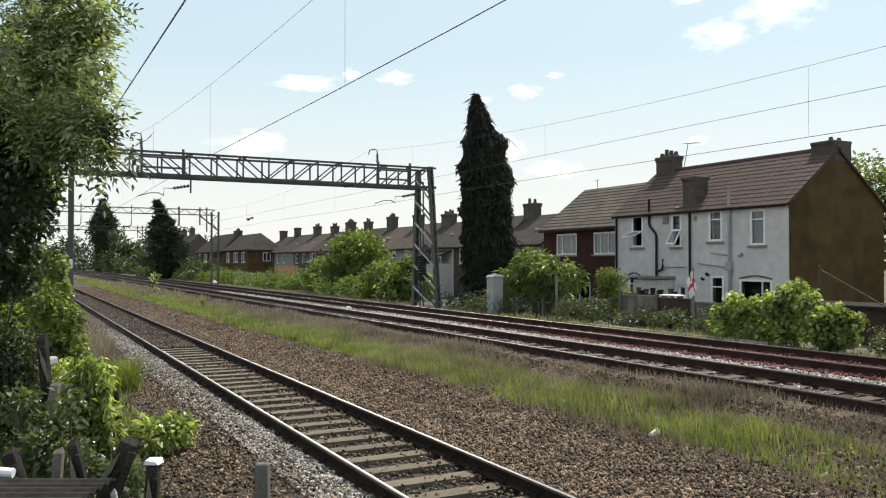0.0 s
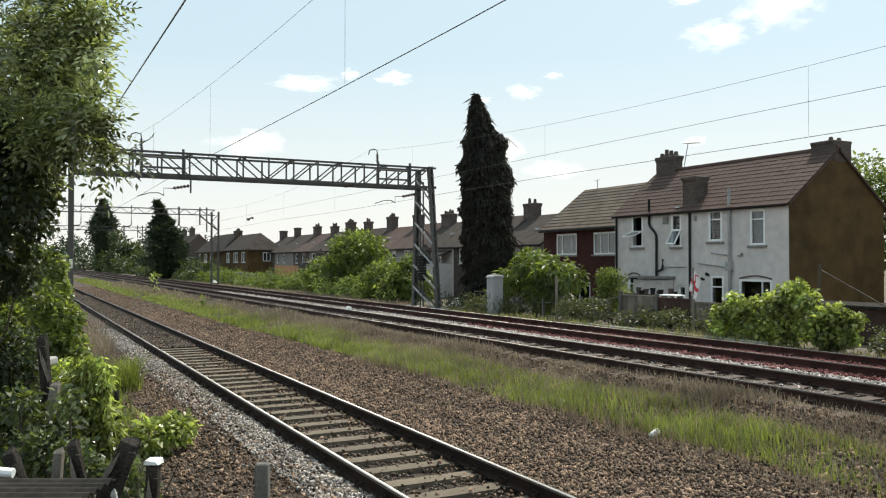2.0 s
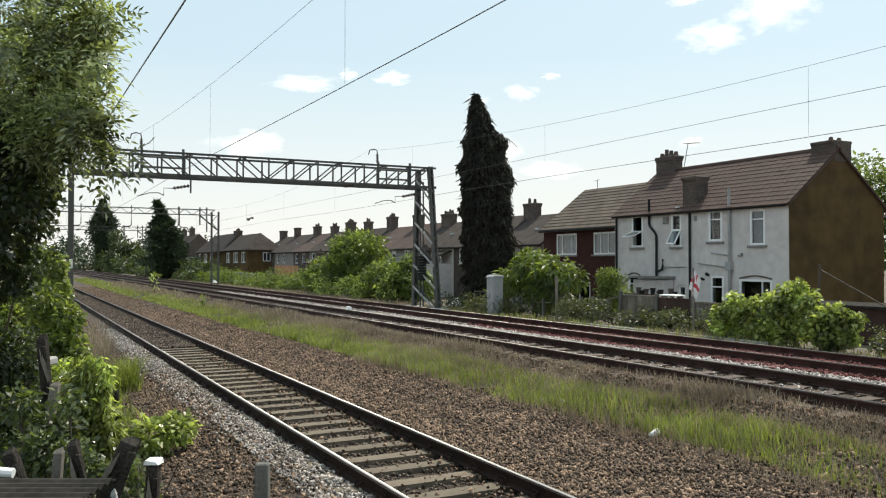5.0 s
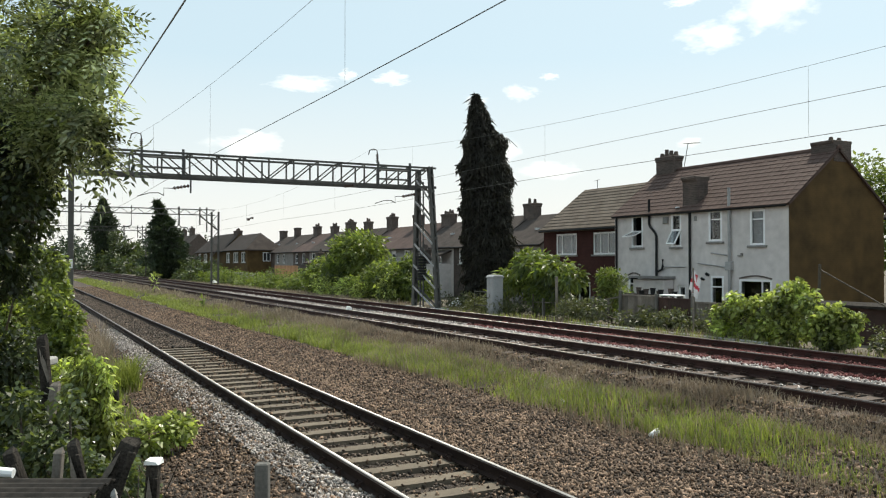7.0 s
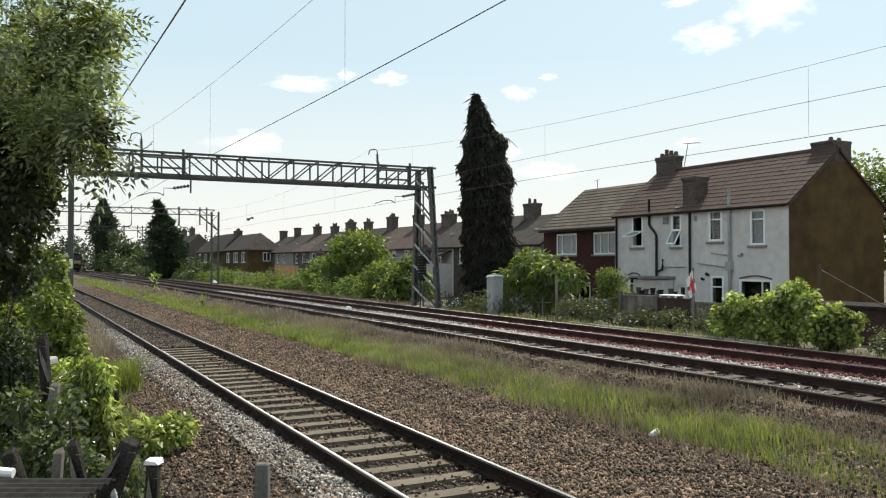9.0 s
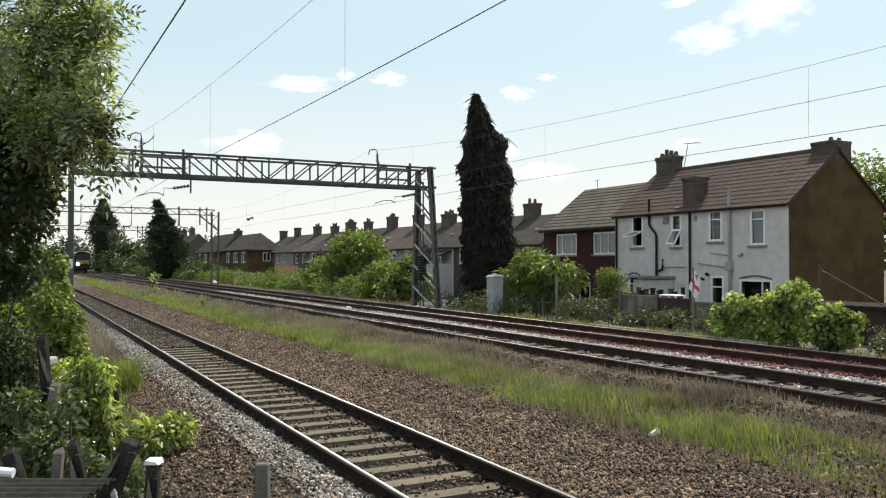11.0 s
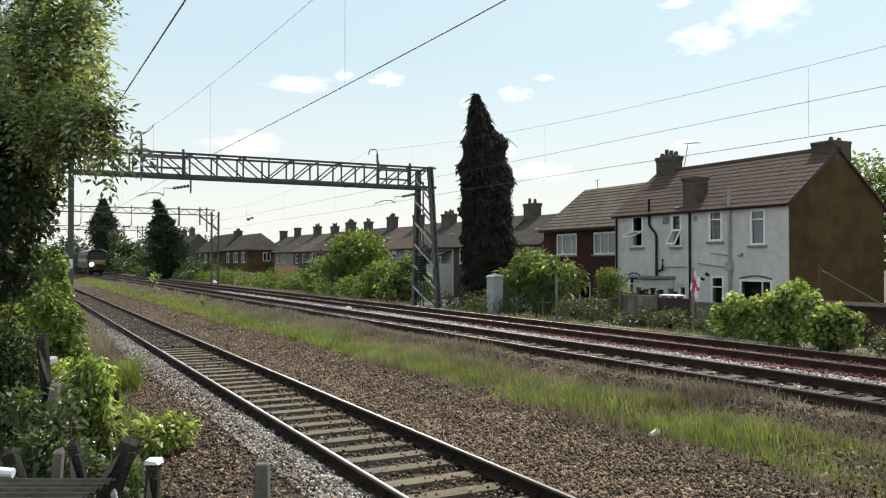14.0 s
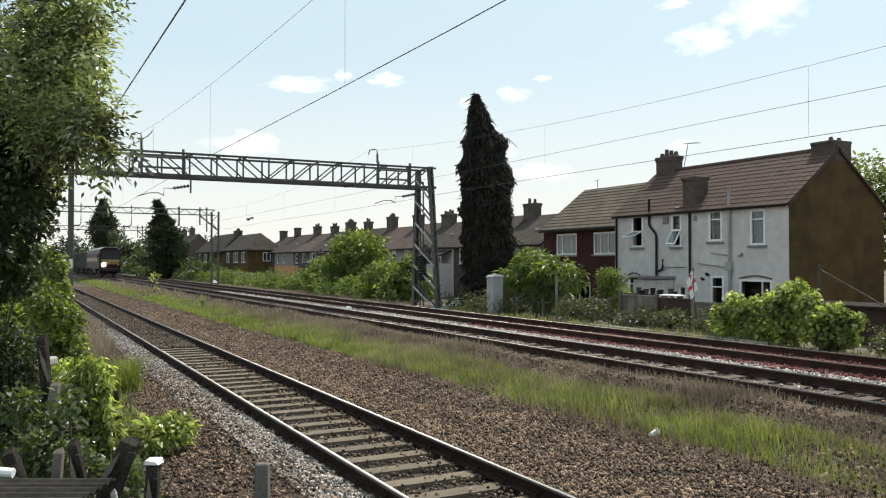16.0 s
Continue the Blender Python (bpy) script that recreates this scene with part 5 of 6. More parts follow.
part("bench_top", Geo().box(0, 0, 1.28, .5, 2.6, .06), M_TIMBER_DARK, pb)
for k in (-1.2, 0, 1.2):
    part("leg", Geo().box(0, k, .62, .4, .07, 1.26), M_TIMBER_DARK, pb)
for k in range(8):
    pt = thing("plant_pot", "small dark plant pot on the garden bench", "pot", pose(21.0 + .08 * math.sin(k * 3), 22.2 + k * .29 + .11 * math.sin(k * 4.1), GARDEN + 1.31), group="plant pots")
    h = .14 + .1 * ((k * 5) % 3) / 2
    part("pot", Geo().tube([(0, 0, 0), (0, 0, h * .8), (0, 0, h)], .08, 10, .12), M_BRICK_DARK if k % 2 else M_PIPE, pt)
# pale concrete cable trough at the foot of the gardens
f2 = thing("timber_rail_fence", "low pale concrete cable trough along the garden boundary", "fence")
part("edging", Geo().box(18.2, 20.2, .15, .16, 9.0, .14), M_CONCRETE, f2, bevel=.02)
f3 = thing("panel_fence", "orange-brown timber fence panels by the far gardens", "fence")
for k in range(21):
    part("board", Geo().box(27.0, 85.4 + k * .42, 1.0, .03, .4, 2.1 + .03 * (k % 3)), M_ORANGE_FENCE, f3)
for x, y, h in ((19.2, 26.9, 1.75), (20.4, 36.2, 1.2)):
    p = thing("post", "weathered grey timber post in the weeds", "post", pose(x, y, ground_z(x)), group="boundary posts")
    part("shaft", Geo().prism([(-.05, -.05), (.05, -.05), (.05, .05), (-.05, .05)], -.1, h, "z"), M_TIMBER, p, bevel=.015)
g1 = thing("clothes_post", "leaning brown timber post with a long stay", "post", pose(19.6, 15.25, 0))
part("shaft", Geo().beam((0, 0, -.2), (0, -.12, 2.35), .06, .06), M_BARK, g1)
part("stay", Geo().beam((0, -.12, 2.2), (.1, -2.2, 1.15), .03, .03), M_BARK, g1)
s1 = thing("shed", "low dark garden shed wall behind the hedge", "shed", pose(22.6, 17.2, GARDEN))
part("wall", Geo().box(1.2, -1.2, .5, 2.0, 5.5, 1.2), M_BROWN_PANEL, s1, bevel=.02)
part("roof", Geo().box(1.2, -1.2, 1.14, 2.3, 5.8, .08), M_TIMBER_DARK, s1)
tb = thing("garden_table", "white plastic garden table behind the fence", "table", pose(20.5, 21.8, GARDEN))
part("tabletop", Geo().box(0, 0, 1.34, .5, .8, .05), M_PETAL, tb, bevel=.02)
for s in (-1, 1):
    for k in (-1, 1):
        part("leg", Geo().box(s * .2, k * .38, .66, .05, .05, 1.32), M_PETAL, tb)
w1 = thing("white_stone", "white plastic litter lying on the ballast", "litter", pose(8.05, 8.9, -.06))
part("bag", array_mesh("bag", *pieces(np.random.default_rng(5), np.array([[0, 0, .03], [.05, .03, .05], [-.04, .02, .02]]), np.array([.085, .075, .06]), CUBE_V, CUBE_F, .5), M_PETAL), None, w1)
w2 = thing("white_marker", "small white marker beside the far track", "marker", pose(12.8, 33.2, .35))
part("block", Geo().prism([(-.12, 0), (.12, 0), (.08, .14), (-.06, .17)], -.12, .12), M_PETAL, w2, bevel=.02)

for x, y, sx, sy, h in ((21.2, 38.0, 1.2, 2.4, .75), (19.3, 90.0, .8, 2.2, .5)):
    tp = thing("tarpaulin", "crumpled white tarpaulin over a garden heap", "tarpaulin", pose(x, y, ground_z(x) - .05), group="garden tarpaulins")
    g = Geo()
    for j in range(9):
        for i in range(9):
            a, b = i / 4 - 1, j / 4 - 1
            g.v.append((a * sx / 2, b * sy / 2, h * max(0, (1 - a ** 4) * (1 - b ** 4)) * (.8 + .35 * noise.noise((a * 2 + x, b * 2, 1)))))
    g.f = [(j * 9 + i, j * 9 + i + 1, (j + 1) * 9 + i + 1, (j + 1) * 9 + i) for j in range(8) for i in range(8)]
    part("sheet", g, M_PETAL, tp, smooth=True)
gw = thing("garden_wall", "low pale concrete garden wall beside the line", "wall")
part("wall", Geo().box(21.5, 93, .55, .2, 22, 1.4), M_CONCRETE, gw, bevel=.02)
part("coping", Geo().box(21.5, 93, 1.28, .3, 22.1, .08), M_CONCRETE, gw)

for x, y in ((8.4, 11.6), (8.9, 17.5)):
    lt = thing("litter", "scrap of pale litter on the stones", "litter", pose(x, y, ground_z(x) + .03, 0, 0, x * 50), group="litter scraps")
    part("scrap", Geo().add([(-.06, -.04, 0), (.05, -.05, .02), (.07, .04, .01), (-.04, .05, .05), (0, 0, .07), (0, 0, -.02)], [(0, 1, 4), (1, 2, 4), (2, 3, 4), (3, 0, 4), (1, 0, 5), (2, 1, 5), (3, 2, 5), (0, 3, 5)]), M_PETAL, lt)

# ---- near side: ash tree, hedge, old fence and sheet roof ----
SKEW = -27.63      # the garden fence stands askew to the line


def skew(l, d, z, rx=0, ry=0, rz=0):
    """A pose in the garden's own axes: l to the side, d onwards, z up."""
    c, s = math.cos(radians(SKEW)), math.sin(radians(SKEW))
    return pose(l * c - d * s, l * s + d * c, z, 0, 0, SKEW) @ pose(0, 0, 0, rx, ry, rz)


def skew_lump(l, d, z, r, tall=1.0):
    m = skew(l, d, z).translation
    return (m.x, m.y, m.z, r, r, r * tall)


def ash_foliage(parent, pivot, seed, n, blobs, label=""):
    """Feathered ash leaves: each a stalk with four pairs of leaflets and one at the tip."""
    rng = np.random.default_rng(seed)
    b = np.array(blobs, float)
    w = b[:, 3] ** 2
    twigs = n // 6
    pick = rng.choice(len(b), twigs, p=w / w.sum())
    d = rng.normal(size=(twigs, 3))
    d /= np.linalg.norm(d, axis=1)[:, None]
    r = (1 - np.abs(rng.normal(size=twigs)) * .33).clip(.1, 1.15)
    spot = b[pick, :3] + d * (r * b[pick, 3])[:, None] - np.array(pivot)
    own = rng.integers(0, twigs, n)
    pos = spot[own] + rng.normal(size=(n, 3)) * .035
    d = d[own]
    axis = d * .55 + rng.normal(size=(n, 3)) * .62 - np.array((0, 0, .4))
    axis /= np.linalg.norm(axis, axis=1)[:, None]
    side = np.cross(axis, rng.normal(size=(n, 3)) * .4 + np.array((0, 0, 1.0)))
    side /= np.linalg.norm(side, axis=1)[:, None]
    nor = np.cross(side, axis)
    ln = .28 * rng.uniform(.7, 1.2, n)[:, None]
    vs = []
    for k in range(9):
        s = 0 if k == 8 else (1 if k % 2 else -1)
        q = pos + axis * ln * (.25 + .2 * (k // 2)) - np.array((0, 0, 1)) * ln * .06 * (k // 2)
        out = axis * (.55 if s else 1.0) + side * s * .8 + rng.normal(size=(n, 3)) * .12 - np.array((0, 0, .12))
        out /= np.linalg.norm(out, axis=1)[:, None]
        ll = .084 * rng.uniform(.75, 1.2, n)[:, None]
        cr = np.cross(out, nor)
        vs.append(np.stack([q, q + out * ll * .45 + cr * ll * .19 + nor * .006, q + out * ll, q + out * ll * .45 - cr * ll * .19 + nor * .006], 1))
    v = np.stack(vs, 1).reshape(-1, 3)
    ob = new_child("branch", array_mesh("branch", v, np.arange(n * 36).reshape(-1, 4), M_ASH), parent)
    ob.location = pivot
    tagged(ob, kind="stuff")
    if label:
        tagged(ob, label)
    return ob


ash = thing("ash_tree", "leafy green ash tree hanging over the old garden fence", "tree")
part("trunk", Geo().tube([(-.9, 10.4, -.5), (-.8, 10.3, 1.5), (-.6, 10.0, 3.0), (-.5, 9.7, 4.2), (-.85, 9.6, 5.6)], .2, 10, .07), M_BARK, ash)
for a, b, c in (((-.7, 10.1, 2.6), (0, 9.3, 3.3), (.6, 8.1, 3.7)), ((-.4, 9.8, 3.6), (.2, 8.9, 4.1), (.7, 8.0, 4.5)), ((-.3, 9.6, 4.2), (-.2, 9.4, 5.0), (.3, 8.8, 5.6)), ((-.6, 10.0, 3.0), (-.3, 9.7, 2.9), (.2, 9.4, 2.8))):
    part("limb", Geo().tube([a, b, c], .06, 7, .012), M_BARK, ash)
ASH_BRANCHES = [
    # pivot, share of the sway, leaves, lumps (x, y, z, r)
    ((.3, 8.6, 3.7), 1.0, 120, [(.5, 8.25, 4.62, .2), (.62, 8.08, 4.70, .13), (.62, 8.0, 4.25, .14), (.6, 8.0, 3.46, .07), (.52, 8.1, 3.3, .07)]),
    ((.2, 8.8, 3.5), .55, 240, [(.32, 8.55, 4.50, .34), (.24, 8.62, 4.08, .36), (.55, 8.1, 3.9, .15)]),
    ((.2, 8.8, 3.9), .35, 230, [(.58, 8.0, 3.79, .15), (.66, 7.96, 3.56, .11), (.30, 8.55, 3.68, .24)]),
    ((.0, 9.3, 4.3), .4, 640, [(-.46, 9.9, 4.79, .95), (.16, 9.13, 4.84, .58)]),
    ((-.1, 9.4, 3.8), .2, 400, [(-.06, 9.36, 3.91, .58), (-.5, 9.6, 3.9, .7)]),
    ((.4, 8.5, 3.6), .6, 20, [(.72, 7.84, 3.36, .08), (.9, 7.76, 3.34, .06)]),
]
ash_parts = [ash_foliage(ash, p, 80 + i, int(n * 1.7), bl, "feathered green ash leaves") for i, (p, s, n, bl) in enumerate(ASH_BRANCHES)]

hl = [skew_lump(*a) for a in ((-7.52, 16, 2.36, .2), (-8.05, 16, 1.95, .4), (-7.55, 16, 2.08, .2), (-7.4, 15.8, 1.8, .24), (-8.05, 16.2, 2.35, .3), (-8.5, 16, 2.6, .45), (-7.85, 15.8, 1.55, .4), (-8.0, 15, 1.2, .5), (-7.4, 15.6, .95, .34), (-6.6, 14, 2.3, .17), (-6.8, 14, 2.5, .18), (-6.55, 14, 2.02, .18), (-5.98, 13, 1.5, .26), (-6.05, 13, 1.2, .34), (-5.9, 13, .85, .33), (-5.8, 13, .5, .32), (-6.3, 13, 1.75, .3), (-6.4, 13.2, .7, .5), (-7.5, 14.5, .5, .5), (-7.0, 15, .3, .34), (-8.5, 15, 1.6, .6), (-8.1, 14, .6, .6))]
h1 = bush("hedge", "dense green hedge of mixed leaves along the railway fence", 91, 20000, hl, .1, .065, M_IVY, .3, category="hedge", flowers=25)
hl = [skew_lump(*a) for a in ((-5.7, 11, .9, .42), (-5.25, 11.4, .72, .34), (-4.95, 11.4, .35, .28), (-5.3, 10.9, .25, .45), (-5.9, 10.6, .4, .45), (-5.0, 11.1, .0, .34), (-5.6, 10.6, -.1, .45), (-6.3, 11, 1.0, .5), (-4.72, 11, .72, .26), (-4.6, 11, .32, .27), (-4.5, 11, -.02, .26), (-5.0, 10.9, .55, .3))]
h2 = bush("hedge", "bright green trailing climber over the hedge", 92, 12000, hl, .11, .055, M_LIME, .7, category="hedge", flowers=14)
hl = []
for i in range(9):
    for k in range(9):
        hl.append(skew_lump(-4.82 + .055 * i + .03 * math.sin(k * 1.7 + i), 10.75 + .05 * math.sin(i * 2.1), 1.1 - .1 * (i % 3) - .14 * k, .075, 1.3))
bush("hanging_vine", "bright yellow-green vine hanging in strands over the hedge", 99, 3000, hl, .09, .045, M_LIME, 1.3, category="vine")
hl = [skew_lump(*a) for a in ((-4.15, 11.6, -.1, .3), (-3.8, 11.8, .02, .24), (-4.55, 11.2, -.15, .3))]
h3 = bush("weed_clump", "bright weeds sprouting from the ballast edge", 93, 1500, hl, .12, .07, M_LIME, .2)
hl = [skew_lump(*a) for a in ((-3.05, 6.3, .92, .2), (-2.75, 6.2, .85, .2), (-3.4, 6.6, 1.25, .16), (-2.4, 6.2, .78, .18), (-3.2, 6.8, 1.0, .2), (-2.6, 6.6, .5, .3), (-3.3, 6.4, .8, .2), (-2.95, 6.5, 1.3, .12))]
h4 = bush("bramble", "tangled grey-green bramble round broken fence posts", 94, 3000, hl, .065, .045, M_DARK_LEAF, .3, flowers=8)
# hedge under the ash, its shade put into the leaf colour
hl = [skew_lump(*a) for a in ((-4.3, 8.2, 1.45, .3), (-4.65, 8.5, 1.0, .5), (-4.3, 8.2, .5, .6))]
h5 = bush("hedge", "green hedge below the ash tree with shade put into its leaf colour", 95, 9000, hl, .065, .045, M_SHADE_LEAF, .3, category="hedge", flowers=6)
# added leaf mass for the ash's own shaded foliage, shade in its colour
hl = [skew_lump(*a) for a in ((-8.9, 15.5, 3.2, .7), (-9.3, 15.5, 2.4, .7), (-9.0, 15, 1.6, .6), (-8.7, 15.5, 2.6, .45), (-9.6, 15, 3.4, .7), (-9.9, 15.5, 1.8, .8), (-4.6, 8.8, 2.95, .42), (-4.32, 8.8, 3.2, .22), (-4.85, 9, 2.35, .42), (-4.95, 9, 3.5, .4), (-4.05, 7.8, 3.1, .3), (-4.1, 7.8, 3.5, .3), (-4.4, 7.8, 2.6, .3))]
bush("ivy_tree", "added leaf mass coloured dark for the shade under the ash tree", 97, 34000, hl, .075, .055, M_SHADE_LEAF, .3, category="tree")
sr = thing("sheet_roof", "dark corrugated sheet roof of a low lean-to", "roof", skew(0, 0, 0))
cg = Geo()
n = 84
for i in range(n):
    d0, d1 = 2.9 + 2.05 * i / n, 2.9 + 2.05 * (i + 1) / n
    z0, z1 = 1.09 + (0, .016, .016, 0)[i % 4], 1.09 + (0, .016, .016, 0)[(i + 1) % 4]
    cg.add([(-4.6, d0, z0), (-1.97, d0, z0), (-1.97, d1, z1), (-4.6, d1, z1), (-4.6, d0, z0 - .01), (-1.97, d0, z0 - .01), (-1.97, d1, z1 - .01), (-4.6, d1, z1 - .01)],
           [(0, 1, 2, 3), (7, 6, 5, 4), (1, 5, 6, 2), (0, 3, 7, 4)])
part("sheet", cg, M_SHEET, sr, "dark corrugated sheet")
part("wall", Geo().box(-3.3, 4.0, .3, 2.4, 1.6, 1.45), M_TIMBER_DARK, sr)
FENCE_POSTS = [(-3.42, 7.0, 1.75, .075, 3, -4, M_TIMBER_DARK, ""), (-3.3, 7.0, 1.35, .07, -2, 8, M_TIMBER, ""), (-2.52, 5.6, 1.16, .07, 4, -10, M_TIMBER_DARK, ""), (-2.66, 5.7, 1.08, .06, 0, 4, M_TIMBER, ""), (-2.08, 5.5, 1.2, .11, 0, 24, M_TIMBER_DARK, ""),
               (-1.97, 5.6, 1.02, .08, 0, 2, M_TIMBER_DARK, "cap"), (-1.36, 6.2, .89, .1, 0, 0, M_POST, ""), (-4.78, 12, .53, .08, 0, 0, M_TIMBER_DARK, ""), (-2.95, 5.6, 1.1, .08, 0, -20, M_TIMBER_DARK, ""), (-2.08, 5.2, .93, .035, 0, -14, M_CONCRETE, "")]
for l, d, z, w, rx, ry, mat, extra in FENCE_POSTS:
    p = thing("fence_post", "short grey square post at the ballast edge" if mat is M_POST else "broken weathered timber fence post leaning in the brambles", "post", skew(l, d, z, rx, ry), group="old fence posts")
    h = z + .5
    part("shaft", Geo().prism([(-w / 2, -w / 2), (w / 2, -w / 2), (w / 2, w / 2), (-w / 2, w / 2)], -h, -.01, "z"), mat, p, bevel=.008)
    if mat is not M_POST:
        part("splintered_top", Geo().add([(-w / 2, -w / 2, -.01), (w / 2, -w / 2, -.01), (w / 2, w / 2, -.01), (-w / 2, w / 2, -.01), (w * .35, w * .1, .035), (-w * .4, -w * .1, .012)], [(0, 1, 4, 5), (1, 2, 4), (2, 3, 5, 4), (3, 0, 5)]), mat, p)
    if mat is M_TIMBER_DARK:
        tilt = 5 * math.sin(l * 40)
        part("split_plank", Geo().prism([(-w * .22, -.012), (w * .2, -.012), (w * .22, .01), (-w * .2, .012)], -h * .55, -.04 - .05 * abs(math.sin(l * 9)), "z"), mat, p, at=pose(w * .42, -w * .62, 0, 3, tilt, 12), bevel=.004)
        part("splinter", Geo().add([(-.012, 0, -.34), (.014, 0, -.3), (.02, -.012, -.16), (-.006, -.004, -.02), (-.02, -.01, -.15), (0, .012, -.2)], [(0, 1, 2), (0, 2, 4), (4, 2, 3), (0, 5, 1), (1, 5, 2), (2, 5, 3), (3, 5, 4), (4, 5, 0)]), M_TIMBER, p, "pale torn splinter", at=pose(-w * .1, -w * .62, -.05, 0, -tilt * 2, 0))
    if extra:
        part("cap", Geo().add([(-.052, -.045, 0), (.048, -.05, .004), (.056, .046, .002), (-.045, .05, 0), (-.048, -.04, .03), (.03, -.046, .022), (.05, .036, .04), (-.04, .045, .034)], CUBE_LOOP), M_PETAL, p, "pale weathered cap")
hut = thing("garden_hut", "small dark hut with a pale flat roof among leaves", "hut", skew(-5.15, 9.3, -.15))
part("wall", Geo().box(0, .4, .4, .6, .8, 1.7), M_TIMBER_DARK, hut, bevel=.01)
part("roof", Geo().box(0, .4, 1.33, .75, 1.0, .1), M_CONCRETE, hut, bevel=.02)
tk = thing("plastic_pipe", "white plastic pipe lying on the sheet roof", "pipe", skew(-3.05, 5.02, 1.16))
part("tube", Geo().tube([(-.4, 0, 0), (.16, 0, -.03), (.42, .02, -.06)], .03, 10), M_PETAL, tk)
br = thing("dead_stems", "dry brown dead stems beside the post", "plant", skew(-2.05, 6.0, 0))
stem_rng = random.Random(12)
for i in range(22):
    x, y, lean, h = stem_rng.uniform(-.22, .2), stem_rng.uniform(-.3, .3), stem_rng.uniform(-.35, .35), stem_rng.uniform(.25, .95)
    part("stem", Geo().tube([(x, y, -.4), (x + lean * .2, y, h * .4), (x + lean * .6 + stem_rng.uniform(-.06, .06), y + .05, h * .75), (x + lean, y + stem_rng.uniform(-.1, .1), h)], .009, 5, .003), M_STRAW if i % 3 == 0 else M_BARK, br)


# ---- flag ----
M_CLOTH = material("white_flag_cloth", (0.70, 0.68, 0.68), (0.80, 0.78, 0.78), 0.85, 3, 60, 0.2, 0.003)
M_RED_CLOTH = material("red_flag_cloth", (0.50, 0.03, 0.05), (0.60, 0.06, 0.08), 0.85, 3, 60, 0.2, 0.003)
flag = thing("flag", "white flag with a red cross drooping on a pole", "flag", pose(18.3, 18.55, .1))
part("pole", Geo().tube([(0, 0, -.1), (0, 0, 2.12)], .026, 8), M_TIMBER, flag, "grey wooden pole")
FLAG_W, FLAG_H, FLAG_N = .12, .6, 6


def flag_strip(i):
    """One upright strip of the cloth, hung from its upper inner corner; the red bar crosses each, the red post fills the middle two."""
    g = Geo()
    rows = [(0, .24, 0), (.24, .36, 1), (.36, .6, 0)]
    for a, b, _ in rows:
        for y in (0, .006):
            g.add([(0, y, -a), (FLAG_W + .012, y, -a), (FLAG_W + .012, y, -b), (0, y, -b)], [(0, 1, 2, 3) if y else (3, 2, 1, 0)])
    me = bpy.data.meshes.new("cloth")
    me.from_pydata(g.v, [], g.f)
    me.materials.append(M_CLOTH)
    me.materials.append(M_RED_CLOTH)
    for k, p in enumerate(me.polygons):
        p.material_index = 1 if rows[k // 2][2] or i == 2 else 0
    return new_child("cloth", me, flag)


flag_parts = [flag_strip(i) for i in range(FLAG_N)]

# ---- train ----
M_MAROON = material("maroon_loco_paint", (0.014, 0.006, 0.006), (0.026, 0.010, 0.010), 0.5, 1, 20, 0.05, 0.001, spec=0.2)
M_GOLD = material("gold_loco_band", (0.17, 0.105, 0.03), (0.25, 0.16, 0.05), 0.4, 1, 20, 0.05, 0.001)
M_LOCO_ROOF = material("pale_grey_roof", (0.32, 0.34, 0.33), (0.48, 0.5, 0.48), 0.5, 1, 20, 0.1, 0.002)
M_WAGON = material("grimy_wagon_steel", (0.05, 0.048, 0.045), (0.10, 0.095, 0.09), 0.7, 1, 10, 0.3, 0.005)
M_HEADLAMP = glow_material("lit_headlamp", (1.0, 0.97, 0.92), 90.0)
TRACK_X, TRACK_Z = 11.1, 0.5


def bogie(parent, y):
    b = part("bogie", Geo().box(0, y, .62, 2.3, 3.6, .35), M_PIPE, parent, bevel=.03)
    for w in (-1.3, 0, 1.3):
        part("wheelset", Geo().tube([(-.85, y + w, .5), (-.72, y + w, .5)], .5, 16).tube([(.72, y + w, .5), (.85, y + w, .5)], .5, 16).tube([(-.8, y + w, .5), (.8, y + w, .5)], .08, 8), M_PIPE, b)


loco = thing("locomotive", "maroon diesel locomotive with gold band and lit headlamp", "locomotive", pose(TRACK_X, 297, TRACK_Z))
SHELL = [(-1.32, 1.05), (1.32, 1.05), (1.32, 3.1), (1.12, 3.62), (.6, 3.88), (-.6, 3.88), (-1.12, 3.62), (-1.32, 3.1)]
part("body", Geo().prism(SHELL, .5, 21), M_MAROON, loco, bevel=.03)
part("front", Geo().prism([(.5, 1.05), (.0, 1.1), (-.12, 1.9), (.5, 3.55)], -1.25, 1.25, "x"), M_MAROON, loco, bevel=.04)
part("warning_panel", Geo().prism([(-.035, 1.62), (-.125, 1.7), (-.145, 1.95), (.0, 2.3), (.03, 2.3), (.03, 1.62)], -1.1, 1.1, "x"), M_GOLD, loco, "yellow warning panel")
part("windscreen", Geo().add([(-1.05, -.03, 2.35), (1.05, -.03, 2.35), (1.0, .33, 3.3), (-1.0, .33, 3.3), (-1.05, .05, 2.35), (1.05, .05, 2.35), (1.0, .4, 3.3), (-1.0, .4, 3.3)], [(0, 1, 2, 3), (7, 6, 5, 4), (0, 4, 5, 1), (1, 5, 6, 2), (2, 6, 7, 3), (3, 7, 4, 0)]), M_PIPE, loco, "dark windscreen")
for s in (-1, 1):
    part("gold_band", Geo().box(s * 1.33, 11.7, 2.3, .02, 18.0, .5), M_GOLD, loco, "gold side band")
    for y in (1.4, 3.0):
        part("cab_window", Geo().box(s * 1.345, y, 2.75, .02, .7, .6), M_PIPE, loco)
    part("marker_lamp", Geo().tube([(s * .95, -.1, 1.6), (s * .95, -.16, 1.6)], .1, 10), M_CABINET, loco)
